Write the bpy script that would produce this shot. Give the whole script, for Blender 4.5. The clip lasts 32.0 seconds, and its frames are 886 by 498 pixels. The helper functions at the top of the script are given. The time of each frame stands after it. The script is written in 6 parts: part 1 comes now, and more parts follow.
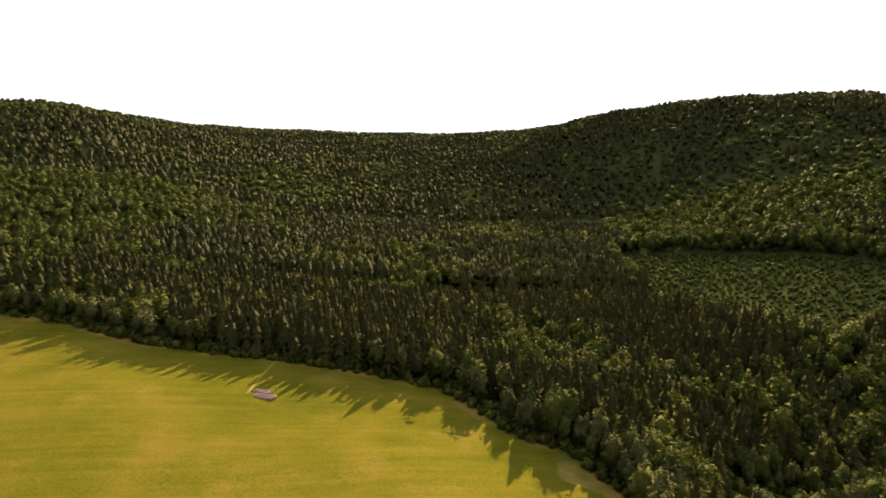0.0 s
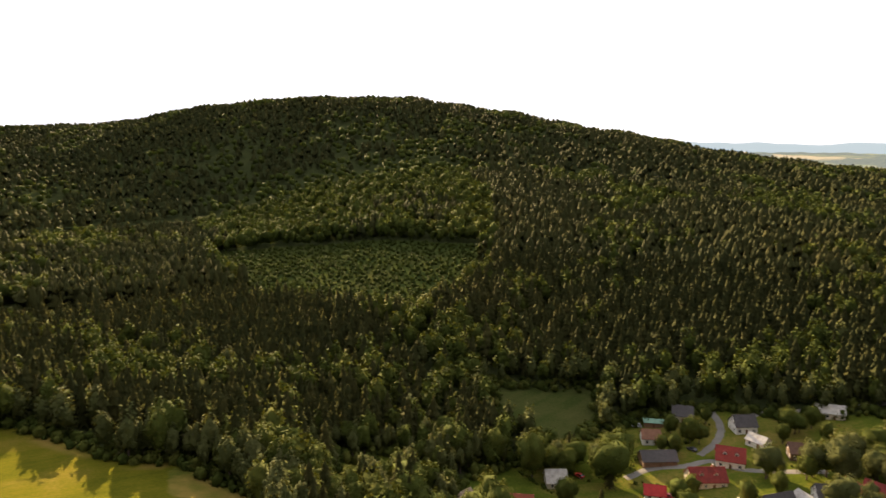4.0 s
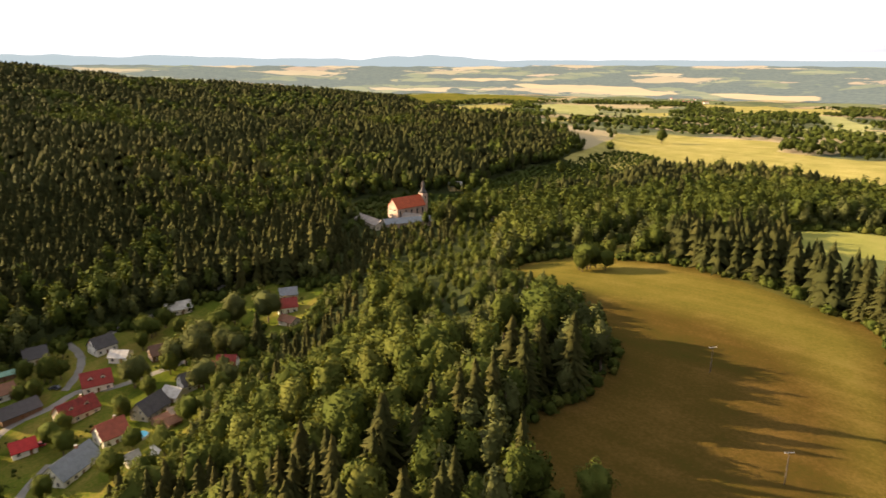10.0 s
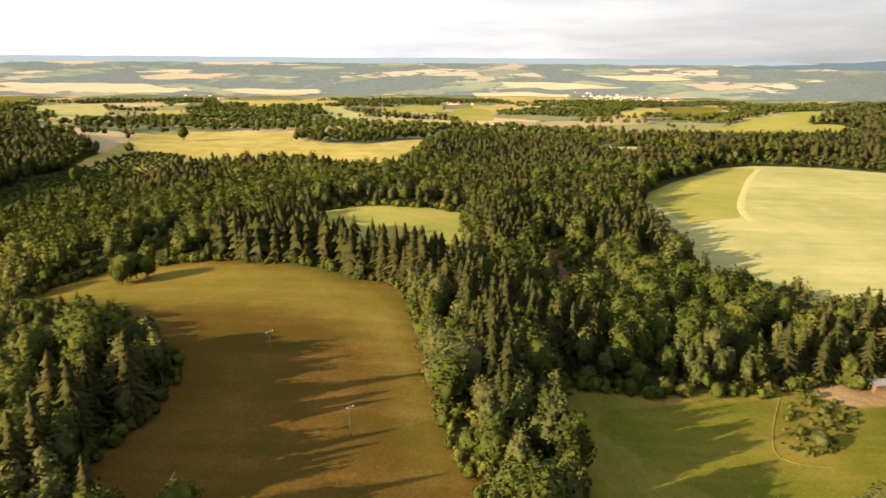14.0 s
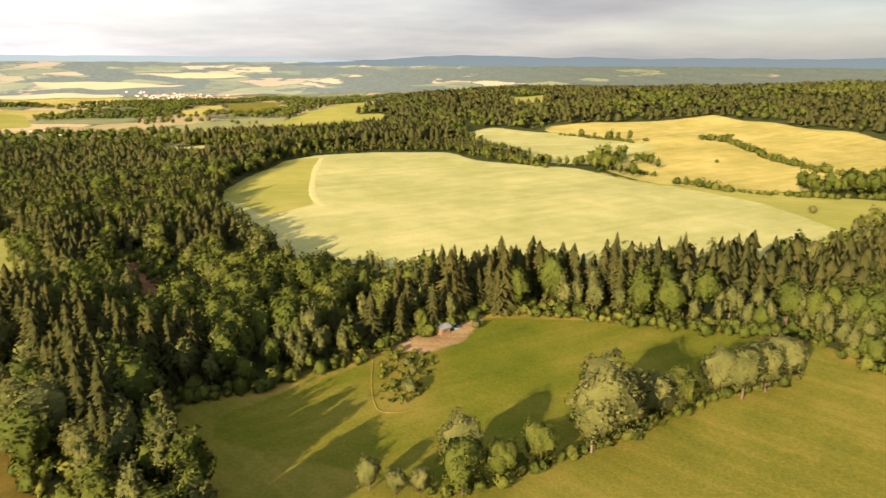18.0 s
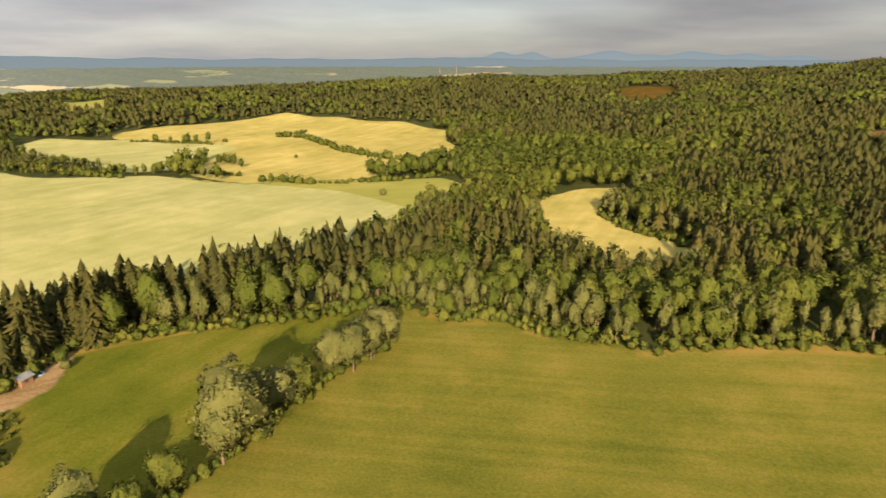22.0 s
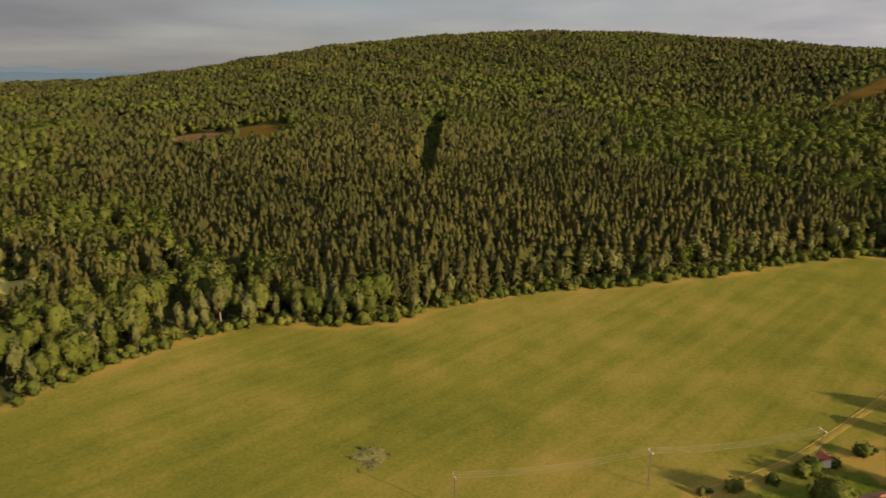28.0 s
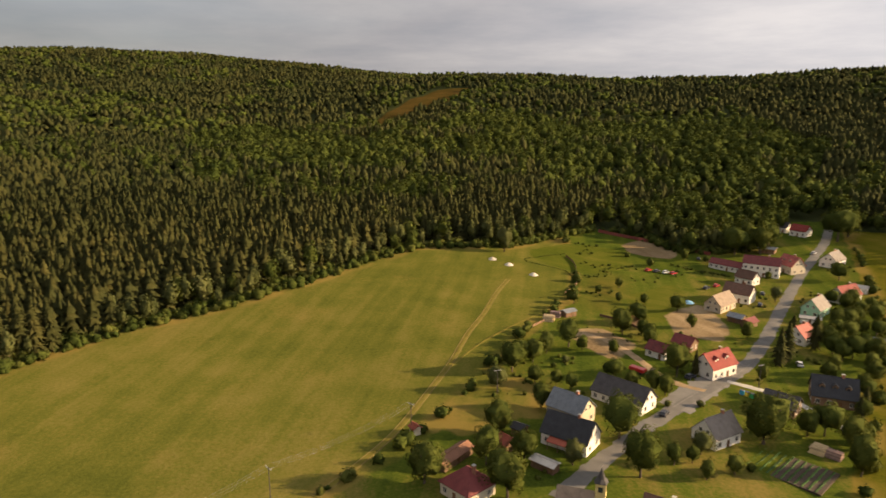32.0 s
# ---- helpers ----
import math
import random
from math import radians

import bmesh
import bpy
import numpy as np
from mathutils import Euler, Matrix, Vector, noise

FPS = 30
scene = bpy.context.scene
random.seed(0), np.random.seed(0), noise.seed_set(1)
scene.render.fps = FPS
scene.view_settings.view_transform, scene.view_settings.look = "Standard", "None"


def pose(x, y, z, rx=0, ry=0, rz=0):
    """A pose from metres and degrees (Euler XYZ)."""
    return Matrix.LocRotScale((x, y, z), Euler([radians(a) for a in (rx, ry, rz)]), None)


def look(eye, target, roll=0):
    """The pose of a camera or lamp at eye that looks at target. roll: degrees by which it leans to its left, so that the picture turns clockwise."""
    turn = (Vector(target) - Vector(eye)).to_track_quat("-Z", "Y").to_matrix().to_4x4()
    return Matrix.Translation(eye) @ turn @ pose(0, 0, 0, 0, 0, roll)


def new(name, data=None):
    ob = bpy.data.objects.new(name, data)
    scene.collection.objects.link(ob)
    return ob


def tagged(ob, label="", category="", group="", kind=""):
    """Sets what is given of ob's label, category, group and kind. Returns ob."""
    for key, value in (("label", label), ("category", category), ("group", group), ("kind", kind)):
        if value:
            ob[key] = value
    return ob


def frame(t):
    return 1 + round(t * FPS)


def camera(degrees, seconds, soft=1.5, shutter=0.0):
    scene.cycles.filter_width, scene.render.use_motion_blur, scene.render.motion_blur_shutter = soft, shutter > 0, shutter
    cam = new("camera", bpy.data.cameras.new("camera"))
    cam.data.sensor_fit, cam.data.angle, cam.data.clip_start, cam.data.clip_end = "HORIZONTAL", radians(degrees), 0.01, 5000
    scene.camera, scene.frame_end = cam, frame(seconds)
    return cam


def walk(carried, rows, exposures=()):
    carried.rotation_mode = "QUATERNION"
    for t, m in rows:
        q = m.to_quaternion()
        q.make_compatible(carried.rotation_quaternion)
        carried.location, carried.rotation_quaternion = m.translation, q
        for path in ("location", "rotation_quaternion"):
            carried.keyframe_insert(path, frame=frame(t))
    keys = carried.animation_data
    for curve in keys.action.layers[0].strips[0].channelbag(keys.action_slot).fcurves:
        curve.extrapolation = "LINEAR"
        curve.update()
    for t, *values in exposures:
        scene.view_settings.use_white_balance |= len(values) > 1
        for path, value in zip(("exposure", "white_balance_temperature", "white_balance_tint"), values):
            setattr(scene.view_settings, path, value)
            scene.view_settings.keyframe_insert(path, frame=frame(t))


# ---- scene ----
cam = camera(66.26, 32.0, soft=1.5, shutter=0.4)

# the camera hovers at one spot and turns clockwise
EYE = 100.0
TURN = [
    (0, -0.00, -8.36, -0.16),
    (0.5, 4.01, -8.37, -0.13),
    (1, 8.19, -8.39, -0.10),
    (1.5, 12.11, -8.40, 0.06),
    (2, 16.48, -8.42, 0.04),
    (2.5, 20.67, -8.42, 0.13),
    (3, 25.23, -8.42, 0.14),
    (3.5, 29.35, -8.41, 0.17),
    (5.5, 46.52, -11.22, 0.34),
    (6, 51.05, -12.96, 0.22),
    (6.5, 55.14, -14.59, 0.16),
    (7, 59.52, -15.41, 0.11),
    (7.5, 63.60, -15.44, 0.06),
    (8, 68.12, -15.43, 0.07),
    (8.5, 72.58, -15.43, 0.07),
    (9, 77.47, -15.45, 0.10),
    (9.5, 82.00, -15.47, -0.00),
    (10, 86.88, -15.50, 0.08),
    (10.5, 91.42, -15.53, 0.08),
    (11, 96.33, -15.54, 0.20),
    (11.5, 100.91, -15.53, 0.25),
    (12, 105.87, -15.56, 0.23),
    (12.5, 110.43, -15.57, 0.34),
    (13, 115.41, -15.62, 0.30),
    (13.5, 120.30, -15.66, 0.29),
    (14, 125.48, -15.67, 0.39),
    (14.5, 130.39, -15.67, 0.40),
    (15, 135.71, -15.63, 0.37),
    (15.5, 139.95, -15.65, 0.36),
    (17.5, 156.27, -15.70, 0.46),
    (18, 160.66, -15.67, 0.38),
    (18.5, 164.75, -15.64, 0.34),
    (19, 169.22, -15.61, 0.36),
    (19.5, 173.46, -15.57, 0.32),
    (20, 178.06, -15.55, 0.27),
    (20.5, 182.41, -15.55, 0.26),
    (21, 186.80, -15.53, 0.19),
    (21.5, 190.55, -15.51, 0.14),
    (22, 194.86, -15.49, 0.14),
    (22.5, 198.96, -15.47, 0.07),
    (23, 203.37, -15.44, 0.08),
    (23.5, 207.49, -15.41, -0.01),
    (24, 212.05, -15.36, 0.02),
    (24.5, 216.39, -15.32, -0.04),
    (25, 221.07, -15.27, -0.05),
    (25.5, 225.50, -15.24, 0.02),
    (27.5, 243.50, -14.61, -0.07),
    (28, 248.29, -14.37, 0.10),
    (28.5, 252.58, -14.11, 0.04),
    (29, 257.23, -13.86, 0.01),
    (29.5, 261.60, -13.66, 0.02),
    (30, 266.28, -13.45, 0.05),
    (30.5, 270.55, -13.24, 0.03),
    (31, 275.08, -13.03, 0.04),
    (31.5, 279.09, -12.82, 0.04),
    (32, 283.07, -12.64, 0.02),
]
walk(cam, [(t, look((0, 0, EYE), (math.sin(radians(a)) * math.cos(radians(pitch)), math.cos(radians(a)) * math.cos(radians(pitch)), EYE + math.sin(radians(pitch))), roll)) for t, a, pitch, roll in TURN],
     exposures=[(0, 2.05, 6540, 16), (4, 2.10, 6540, 16), (7, 2.02, 6540, 15), (13, 2.02, 6540, 15), (19, 2.12, 6600, 15), (22, 1.92, 6600, 15), (25, 1.68, 6620, 14), (28, 1.38, 6580, 16), (32, 1.32, 6620, 16)])

# ---- daylight: a low warm sun ahead of the first view, thin cloud all over ----
SUN_BEARING, SUN_HEIGHT = radians(13), radians(17.5)
SUN_DIR = Vector((math.sin(SUN_BEARING) * math.cos(SUN_HEIGHT), math.cos(SUN_BEARING) * math.cos(SUN_HEIGHT), math.sin(SUN_HEIGHT)))
sun = new("sun", bpy.data.lights.new("sun", "SUN"))
sun.data.energy, sun.data.angle, sun.data.color = 5.0, radians(0.6), (1.0, 0.74, 0.42)
sun.matrix_world = look(SUN_DIR * 900, (0, 0, 0))

world = bpy.data.worlds.new("sky")
scene.world = world
world.use_nodes = True


class Nodes:
    """Small helper to wire node trees."""

    def __init__(self, tree):
        self.tree = tree
        tree.nodes.clear()

    def add(self, kind, **given):
        n = self.tree.nodes.new(kind)
        for key, value in given.items():
            if key.startswith("i_"):
                k = key[2:]
                sock = n.inputs[int(k)] if k.isdigit() else n.inputs[k.replace("_", " ")]
                if isinstance(value, bpy.types.NodeSocket):
                    self.tree.links.new(value, sock)
                else:
                    sock.default_value = value
            else:
                setattr(n, key, value)
        return n

    def math(self, op, a, b=0.0, c=0.0, clamp=False):
        n = self.add("ShaderNodeMath", operation=op, use_clamp=clamp, i_0=a, i_1=b, i_2=c)
        return n.outputs[0]

    def mix(self, f, a, b, mode="MIX"):
        n = self.add("ShaderNodeMix", data_type="RGBA", blend_type=mode)
        for sock, value in ((n.inputs[0], f), (n.inputs[6], a), (n.inputs[7], b)):
            if isinstance(value, bpy.types.NodeSocket):
                self.tree.links.new(value, sock)
            elif sock == n.inputs[0]:
                sock.default_value = value
            else:
                sock.default_value = (*value, 1.0)
        return n.outputs[2]

    def ramp(self, f, *stops):
        n = self.add("ShaderNodeValToRGB", i_0=f)
        el = n.color_ramp.elements
        while len(el) < len(stops):
            el.new(0.5)
        for e, (at, col) in zip(el, stops):
            e.position, e.color = at, (*col, 1.0)
        return n.outputs[0]

    def noise(self, vec, scale, detail=4.0, rough=0.55):
        n = self.add("ShaderNodeTexNoise", i_Scale=scale, i_Detail=detail, i_Roughness=rough)
        if vec is not None:
            self.tree.links.new(vec, n.inputs["Vector"])
        return n.outputs[0]

    def span(self, value, a, b, c, d):
        return self.add("ShaderNodeMapRange", i_0=value, i_1=a, i_2=b, i_3=c, i_4=d).outputs[0]


def build_sky():
    g = Nodes(world.node_tree)
    sky = g.add("ShaderNodeTexSky", sky_type="NISHITA", sun_disc=False, sun_elevation=SUN_HEIGHT, sun_rotation=SUN_BEARING, altitude=500.0, dust_density=2.5)
    way = g.add("ShaderNodeTexCoord").outputs["Generated"]
    xyz = g.add("ShaderNodeSeparateXYZ", i_0=way)
    up = g.math("MAXIMUM", xyz.outputs[2], 0.0)
    flat = g.math("ADD", up, 0.10)
    plane = g.add("ShaderNodeCombineXYZ", i_0=g.math("DIVIDE", xyz.outputs[0], flat), i_1=g.math("DIVIDE", xyz.outputs[1], flat)).outputs[0]
    puffs = g.noise(plane, 0.55, 7.0, 0.6)
    veil = g.noise(plane, 0.17, 3.0, 0.5)
    # cloud is thin and bright round the sun, thick and grey on the far side
    bright = g.add("ShaderNodeVectorMath", operation="DOT_PRODUCT", i_0=way, i_1=(math.sin(radians(35)), math.cos(radians(35)), 0.25)).outputs["Value"]
    level = g.ramp(g.span(bright, -1, 1, 0, 1), (0.0, (0.083,) * 3), (0.30, (0.168,) * 3), (0.50, (0.25,) * 3), (0.70, (0.32,) * 3), (1.0, (0.38,) * 3))
    shade = g.ramp(puffs, (0.34, (0.83, 0.86, 0.89)), (0.50, (1.0, 1.0, 1.0)), (0.66, (1.20, 1.18, 1.14)))
    shade = g.mix(g.span(bright, 0.1, 0.6, 0.0, 0.8), shade, (1.0, 1.0, 1.0))
    cloud = g.mix(1.0, level, shade, "MULTIPLY")
    blue = g.mix(1.0, sky.outputs[0], (0.08, 0.08, 0.08), "MULTIPLY")
    cover = g.math("MULTIPLY", g.span(veil, 0.40, 0.56, 0.80, 1.0), g.span(up, 0.0, 0.10, 0.94, 1.0), clamp=True)
    cover = g.math("MAXIMUM", cover, g.span(bright, 0.0, 0.5, 0.0, 1.0))
    both = g.mix(cover, blue, cloud)
    back = g.add("ShaderNodeBackground", i_Color=both, i_Strength=1.0)
    g.add("ShaderNodeOutputWorld", i_Surface=back.outputs[0])


build_sky()

# ---- materials ----
def material(name, build, rough=0.9, leaf=0.0, bump=0.0, metal=0.0, spec=0.2):
    """A node material; build(g, place) returns the colour socket and a height socket or None."""
    m = bpy.data.materials.new(name)
    m.use_nodes = True
    g = Nodes(m.node_tree)
    place = g.add("ShaderNodeTexCoord").outputs["Object"] if leaf < 0 else g.add("ShaderNodeNewGeometry").outputs["Position"]
    col, high = build(g, place)
    out = g.add("ShaderNodeOutputMaterial")
    p = g.add("ShaderNodeBsdfPrincipled", i_Roughness=rough, i_Metallic=metal)
    p.inputs["Specular IOR Level"].default_value = spec
    g.tree.links.new(col, p.inputs["Base Color"])
    if high is not None and bump:
        b = g.add("ShaderNodeBump", i_Strength=1.0, i_Distance=bump, i_Height=high)
        g.tree.links.new(b.outputs[0], p.inputs["Normal"])
    shader = p.outputs[0]
    if leaf > 0:
        glow = g.mix(1.0, col, (1.5, 1.35, 0.6), "MULTIPLY")
        t = g.add("ShaderNodeBsdfTranslucent", i_Color=glow)
        shader = g.add("ShaderNodeMixShader", i_0=leaf, i_1=shader, i_2=t.outputs[0]).outputs[0]
    g.tree.links.new(shader, out.inputs[0])
    return m


def foliage(name, dark, mid, light, leaf=0.25, mottle=0.5):
    def build(g, p):
        tint = g.add("ShaderNodeAttribute", attribute_name="tint").outputs["Fac"]
        isle = g.add("ShaderNodeNewGeometry").outputs["Random Per Island"]
        grain = g.noise(p, 0.75, 4, 0.65)
        v = g.math("ADD", g.math("MULTIPLY_ADD", tint, 0.52, 0.12), g.math("MULTIPLY", isle, 0.20))
        v = g.math("ADD", v, g.math("MULTIPLY", g.math("SUBTRACT", grain, 0.5), mottle), clamp=True)
        return g.ramp(v, (0.0, dark), (0.5, mid), (1.0, light)), grain
    return material(name, build, 0.85, leaf, 0.22, spec=0.02)


def plain(name, col, spread=0.15, scale=2.0, rough=0.8, bump=0.01, fine=14.0, metal=0.0, spec=0.3):
    """One colour with stains and grain at two scales and a shift from object to object."""
    def build(g, p):
        own = g.add("ShaderNodeObjectInfo").outputs["Random"]
        big, small = g.noise(p, scale, 4), g.noise(p, fine, 3)
        v = g.math("ADD", g.math("MULTIPLY", big, 0.6), g.math("MULTIPLY", small, 0.4))
        v = g.math("ADD", v, g.math("MULTIPLY", g.math("SUBTRACT", own, 0.5), 0.35))
        lo, hi = tuple(c * (1 - spread * 1.6) for c in col), tuple(min(1, c * (1 + spread * 1.3)) for c in col)
        return g.ramp(v, (0.25, lo), (0.5, col), (0.78, hi)), small
    return material(name, build, rough, 0.0, bump, metal, spec)


NEEDLE = foliage("spruce_needles", (0.016, 0.023, 0.009), (0.038, 0.040, 0.013), (0.078, 0.067, 0.021), 0.08, 0.34)
LEAF = foliage("broad_leaves", (0.022, 0.036, 0.008), (0.054, 0.068, 0.014), (0.118, 0.116, 0.027), 0.15)
BIRCH = foliage("pale_leaves", (0.034, 0.046, 0.016), (0.070, 0.078, 0.026), (0.128, 0.128, 0.050), 0.15)
BARK = plain("bark", (0.085, 0.062, 0.045), 0.35, 1.5, 0.95)

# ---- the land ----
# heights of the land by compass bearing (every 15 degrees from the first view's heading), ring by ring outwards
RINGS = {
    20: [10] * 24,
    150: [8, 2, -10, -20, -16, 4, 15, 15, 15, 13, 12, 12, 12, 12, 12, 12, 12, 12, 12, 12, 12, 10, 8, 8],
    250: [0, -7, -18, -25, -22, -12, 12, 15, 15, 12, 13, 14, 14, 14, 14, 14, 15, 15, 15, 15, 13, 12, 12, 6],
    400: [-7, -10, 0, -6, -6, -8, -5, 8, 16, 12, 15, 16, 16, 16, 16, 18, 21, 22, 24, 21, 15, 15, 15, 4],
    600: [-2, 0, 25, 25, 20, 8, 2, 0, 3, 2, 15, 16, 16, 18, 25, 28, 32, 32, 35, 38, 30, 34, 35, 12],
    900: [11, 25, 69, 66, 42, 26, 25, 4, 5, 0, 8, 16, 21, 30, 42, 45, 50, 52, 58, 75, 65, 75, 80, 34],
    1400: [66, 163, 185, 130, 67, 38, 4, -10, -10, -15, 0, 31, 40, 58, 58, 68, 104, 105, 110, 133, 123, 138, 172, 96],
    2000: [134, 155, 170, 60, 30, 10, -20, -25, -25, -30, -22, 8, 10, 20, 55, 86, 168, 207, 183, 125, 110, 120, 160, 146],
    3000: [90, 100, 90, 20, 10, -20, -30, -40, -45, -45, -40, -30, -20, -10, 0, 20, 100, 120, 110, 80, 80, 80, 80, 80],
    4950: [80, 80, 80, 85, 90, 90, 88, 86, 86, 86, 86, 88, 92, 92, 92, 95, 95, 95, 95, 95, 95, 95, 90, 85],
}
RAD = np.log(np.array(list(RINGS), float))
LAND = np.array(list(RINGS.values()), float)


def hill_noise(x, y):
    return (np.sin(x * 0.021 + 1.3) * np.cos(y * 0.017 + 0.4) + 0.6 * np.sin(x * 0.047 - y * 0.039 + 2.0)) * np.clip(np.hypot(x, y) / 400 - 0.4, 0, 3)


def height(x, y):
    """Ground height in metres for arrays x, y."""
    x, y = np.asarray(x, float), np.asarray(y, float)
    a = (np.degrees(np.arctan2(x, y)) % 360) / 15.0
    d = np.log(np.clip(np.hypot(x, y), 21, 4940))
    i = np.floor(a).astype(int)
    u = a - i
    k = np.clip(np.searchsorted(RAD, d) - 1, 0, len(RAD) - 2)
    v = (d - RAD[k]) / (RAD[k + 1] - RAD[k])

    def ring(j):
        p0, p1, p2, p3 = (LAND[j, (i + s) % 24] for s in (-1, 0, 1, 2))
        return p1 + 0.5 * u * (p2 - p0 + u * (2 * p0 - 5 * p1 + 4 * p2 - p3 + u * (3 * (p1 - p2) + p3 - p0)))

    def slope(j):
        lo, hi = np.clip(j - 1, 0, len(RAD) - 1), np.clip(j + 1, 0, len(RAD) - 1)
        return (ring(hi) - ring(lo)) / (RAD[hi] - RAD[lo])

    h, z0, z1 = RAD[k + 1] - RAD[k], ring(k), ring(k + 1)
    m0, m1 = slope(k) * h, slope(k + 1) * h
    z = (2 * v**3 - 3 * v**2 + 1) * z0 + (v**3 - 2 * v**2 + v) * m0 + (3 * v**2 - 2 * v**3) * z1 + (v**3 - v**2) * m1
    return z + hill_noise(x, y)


COVER = {}


def area(kind, *points):
    """A piece of open land of one kind, as a ring of corners (x, y) in metres."""
    COVER.setdefault(kind, []).append(np.array(points, float))


area("meadow", (-338, 330), (-324, 344), (-229, 342), (-189, 332), (-141, 308), (-106, 303), (-74, 302), (-36, 291), (-1, 278), (18, 244), (29, 226), (42, 220), (49, 202), (55, 190), (41, 113), (10, 59), (-30, 52), (-100, 111), (-186, 205), (-217, 236), (-259, 269))
area("brown", (122, -15), (131, -10), (145, -11), (154, -20), (165, -32), (177, -40), (197, -42), (220, -38), (248, -37), (282, -8), (312, -21), (320, -44), (306, -63), (290, -88), (263, -102), (235, -116), (219, -128), (208, -130), (187, -118), (162, -105), (141, -96), (121, -86), (108, -80), (96, -79), (46, -39), (60, -5))
area("hay", (116, -121), (112, -134), (101, -143), (94, -156), (85, -167), (81, -182), (69, -197), (62, -213), (42, -221), (16, -223), (7, -217), (-5, -218), (-24, -224), (-36, -231), (-45, -227), (-57, -211), (-75, -206), (-86, -191), (-101, -180), (-112, -170), (-126, -169), (-136, -167), (-164, -159), (-180, -149), (-190, -139), (-188, -141), (-196, -117), (-208, -97), (-222, -94), (-245, -74), (-261, -51), (-278, -20), (-304, 13), (-331, 41), (-350, 68), (-352, 71), (-351, 119), (-373, 162), (-288, 132), (-264, 118), (-232, 88), (-200, 63), (-176, 44), (-158, 27), (-140, 3), (-56, 21), (-17, -47), (37, -47), (79, -91))
area("lawn", (-373, 162), (-385, 190), (-362, 204), (-331, 212), (-320, 244), (-331, 278), (-369, 316), (-359, 333), (-338, 330), (-259, 269), (-217, 236), (-177, 196), (-100, 111), (-40, 45), (-56, 21), (-140, 3), (-158, 27), (-176, 44), (-200, 63), (-232, 88), (-264, 118), (-288, 132))
area("lawn", (131, 186), (149, 192), (167, 191), (192, 197), (210, 188), (227, 189), (251, 180), (265, 170), (282, 145), (304, 133), (328, 105), (322, 86), (304, 78), (292, 87), (275, 98), (261, 119), (264, 94), (241, 90), (220, 86), (199, 90), (182, 88), (167, 95), (152, 98), (108, 63), (74, 67), (62, 91))
# valley meadow, painted in the dark clearing colour to stand for shade
area("clearing", (195, 248), (234, 223), (215, 202), (190, 198), (181, 225))
area("lawn", (95, 211), (119, 215), (124, 207), (101, 194), (88, 196))
area("hay", (42, 216), (48, 206), (53, 188), (38, 198))
area("wheat", (191, -275), (222, -298), (270, -345), (288, -410), (325, -512), (314, -546), (271, -580), (211, -595), (170, -550), (82, -543), (13, -495), (-51, -455), (-89, -388), (-55, -309), (-22, -292), (1, -282), (24, -268), (65, -243), (85, -235), (119, -234), (140, -230))
area("pasture", (66, -538), (9, -492), (-65, -493), (-125, -478), (-135, -440), (-110, -395), (-87, -381), (-51, -455), (13, -495))
area("wheat", (250, -733), (231, -838), (156, -818), (59, -733), (20, -704), (43, -660), (66, -579), (97, -569), (145, -624))
area("stubble", (164, -865), (117, -920), (-34, -1009), (-112, -898), (-169, -847), (-204, -745), (-178, -672), (-180, -608), (-167, -563), (-138, -544), (-106, -525), (-66, -500), (9, -499), (54, -548), (43, -653), (16, -707), (60, -744), (158, -831))
area("low", (345, -500), (335, -570), (271, -640), (211, -680), (60, -575), (80, -545), (170, -552), (211, -597), (271, -582), (314, -548))
area("stubble", (-162, -388), (-203, -406), (-233, -398), (-206, -372), (-183, -344), (-180, -312), (-189, -282), (-194, -262), (-154, -229), (-147, -236), (-139, -250), (-132, -269), (-129, -287))
area("stubble", (-361, -500), (-391, -499), (-377, -482), (-347, -476))
area("stubble", (679, -83), (814, -155), (929, -186), (961, -256), (855, -368), (768, -323), (690, -382), (702, -501), (502, -300), (498, -276), (613, -252), (628, -188), (632, -135))
area("pasture", (355, -158), (348, -193), (326, -215), (304, -231), (214, -162), (224, -151), (234, -141), (247, -138), (265, -125))
area("hay", (306, -40), (347, -78), (338, -84), (296, -59))
area("earth", (228, -221), (223, -226), (176, -192), (167, -186), (172, -181), (203, -201))
area("soil", (79, -183), (69, -197), (63, -212), (62, -195), (71, -182))
area("earth", (-544, -516), (-580, -511), (-616, -496), (-540, -433), (-484, -432), (-502, -470))
area("brown", (-633, -502), (-681, -474), (-601, -405), (-535, -386), (-523, -413))
area("brown", (-880, 105), (-1026, 182), (-1130, 249), (-1147, 331), (-999, 237), (-922, 172), (-817, 117))
area("brown", (-584, -1055), (-760, -1158), (-581, -883), (-500, -815), (-486, -869))
area("clearing", (-424, -189), (-590, -254), (-766, -319), (-765, -304), (-573, -233), (-428, -179))
area("clearing", (164, 633), (327, 445), (274, 378), (202, 347), (147, 437))
area("pasture", (628, -1001), (719, -1337), (738, -1633), (592, -1337), (509, -980), (546, -927))
area("pasture", (654, -741), (626, -845), (617, -966), (561, -1042), (458, -1010), (383, -918), (415, -767), (504, -751))
area("stubble", (928, -1099), (1263, -1670), (889, -1172), (897, -1090))
area("pasture", (338, -1327), (253, -1295), (225, -1126), (257, -1080))
area("wheat", (502, -558), (511, -623), (457, -639), (424, -593), (448, -544))
area("stubble", (392, -667), (373, -727), (350, -670), (367, -636))
area("hay", (467, -524), (488, -627), (418, -600), (426, -528))
area("meadow", (535, -16), (539, -57), (510, -34))
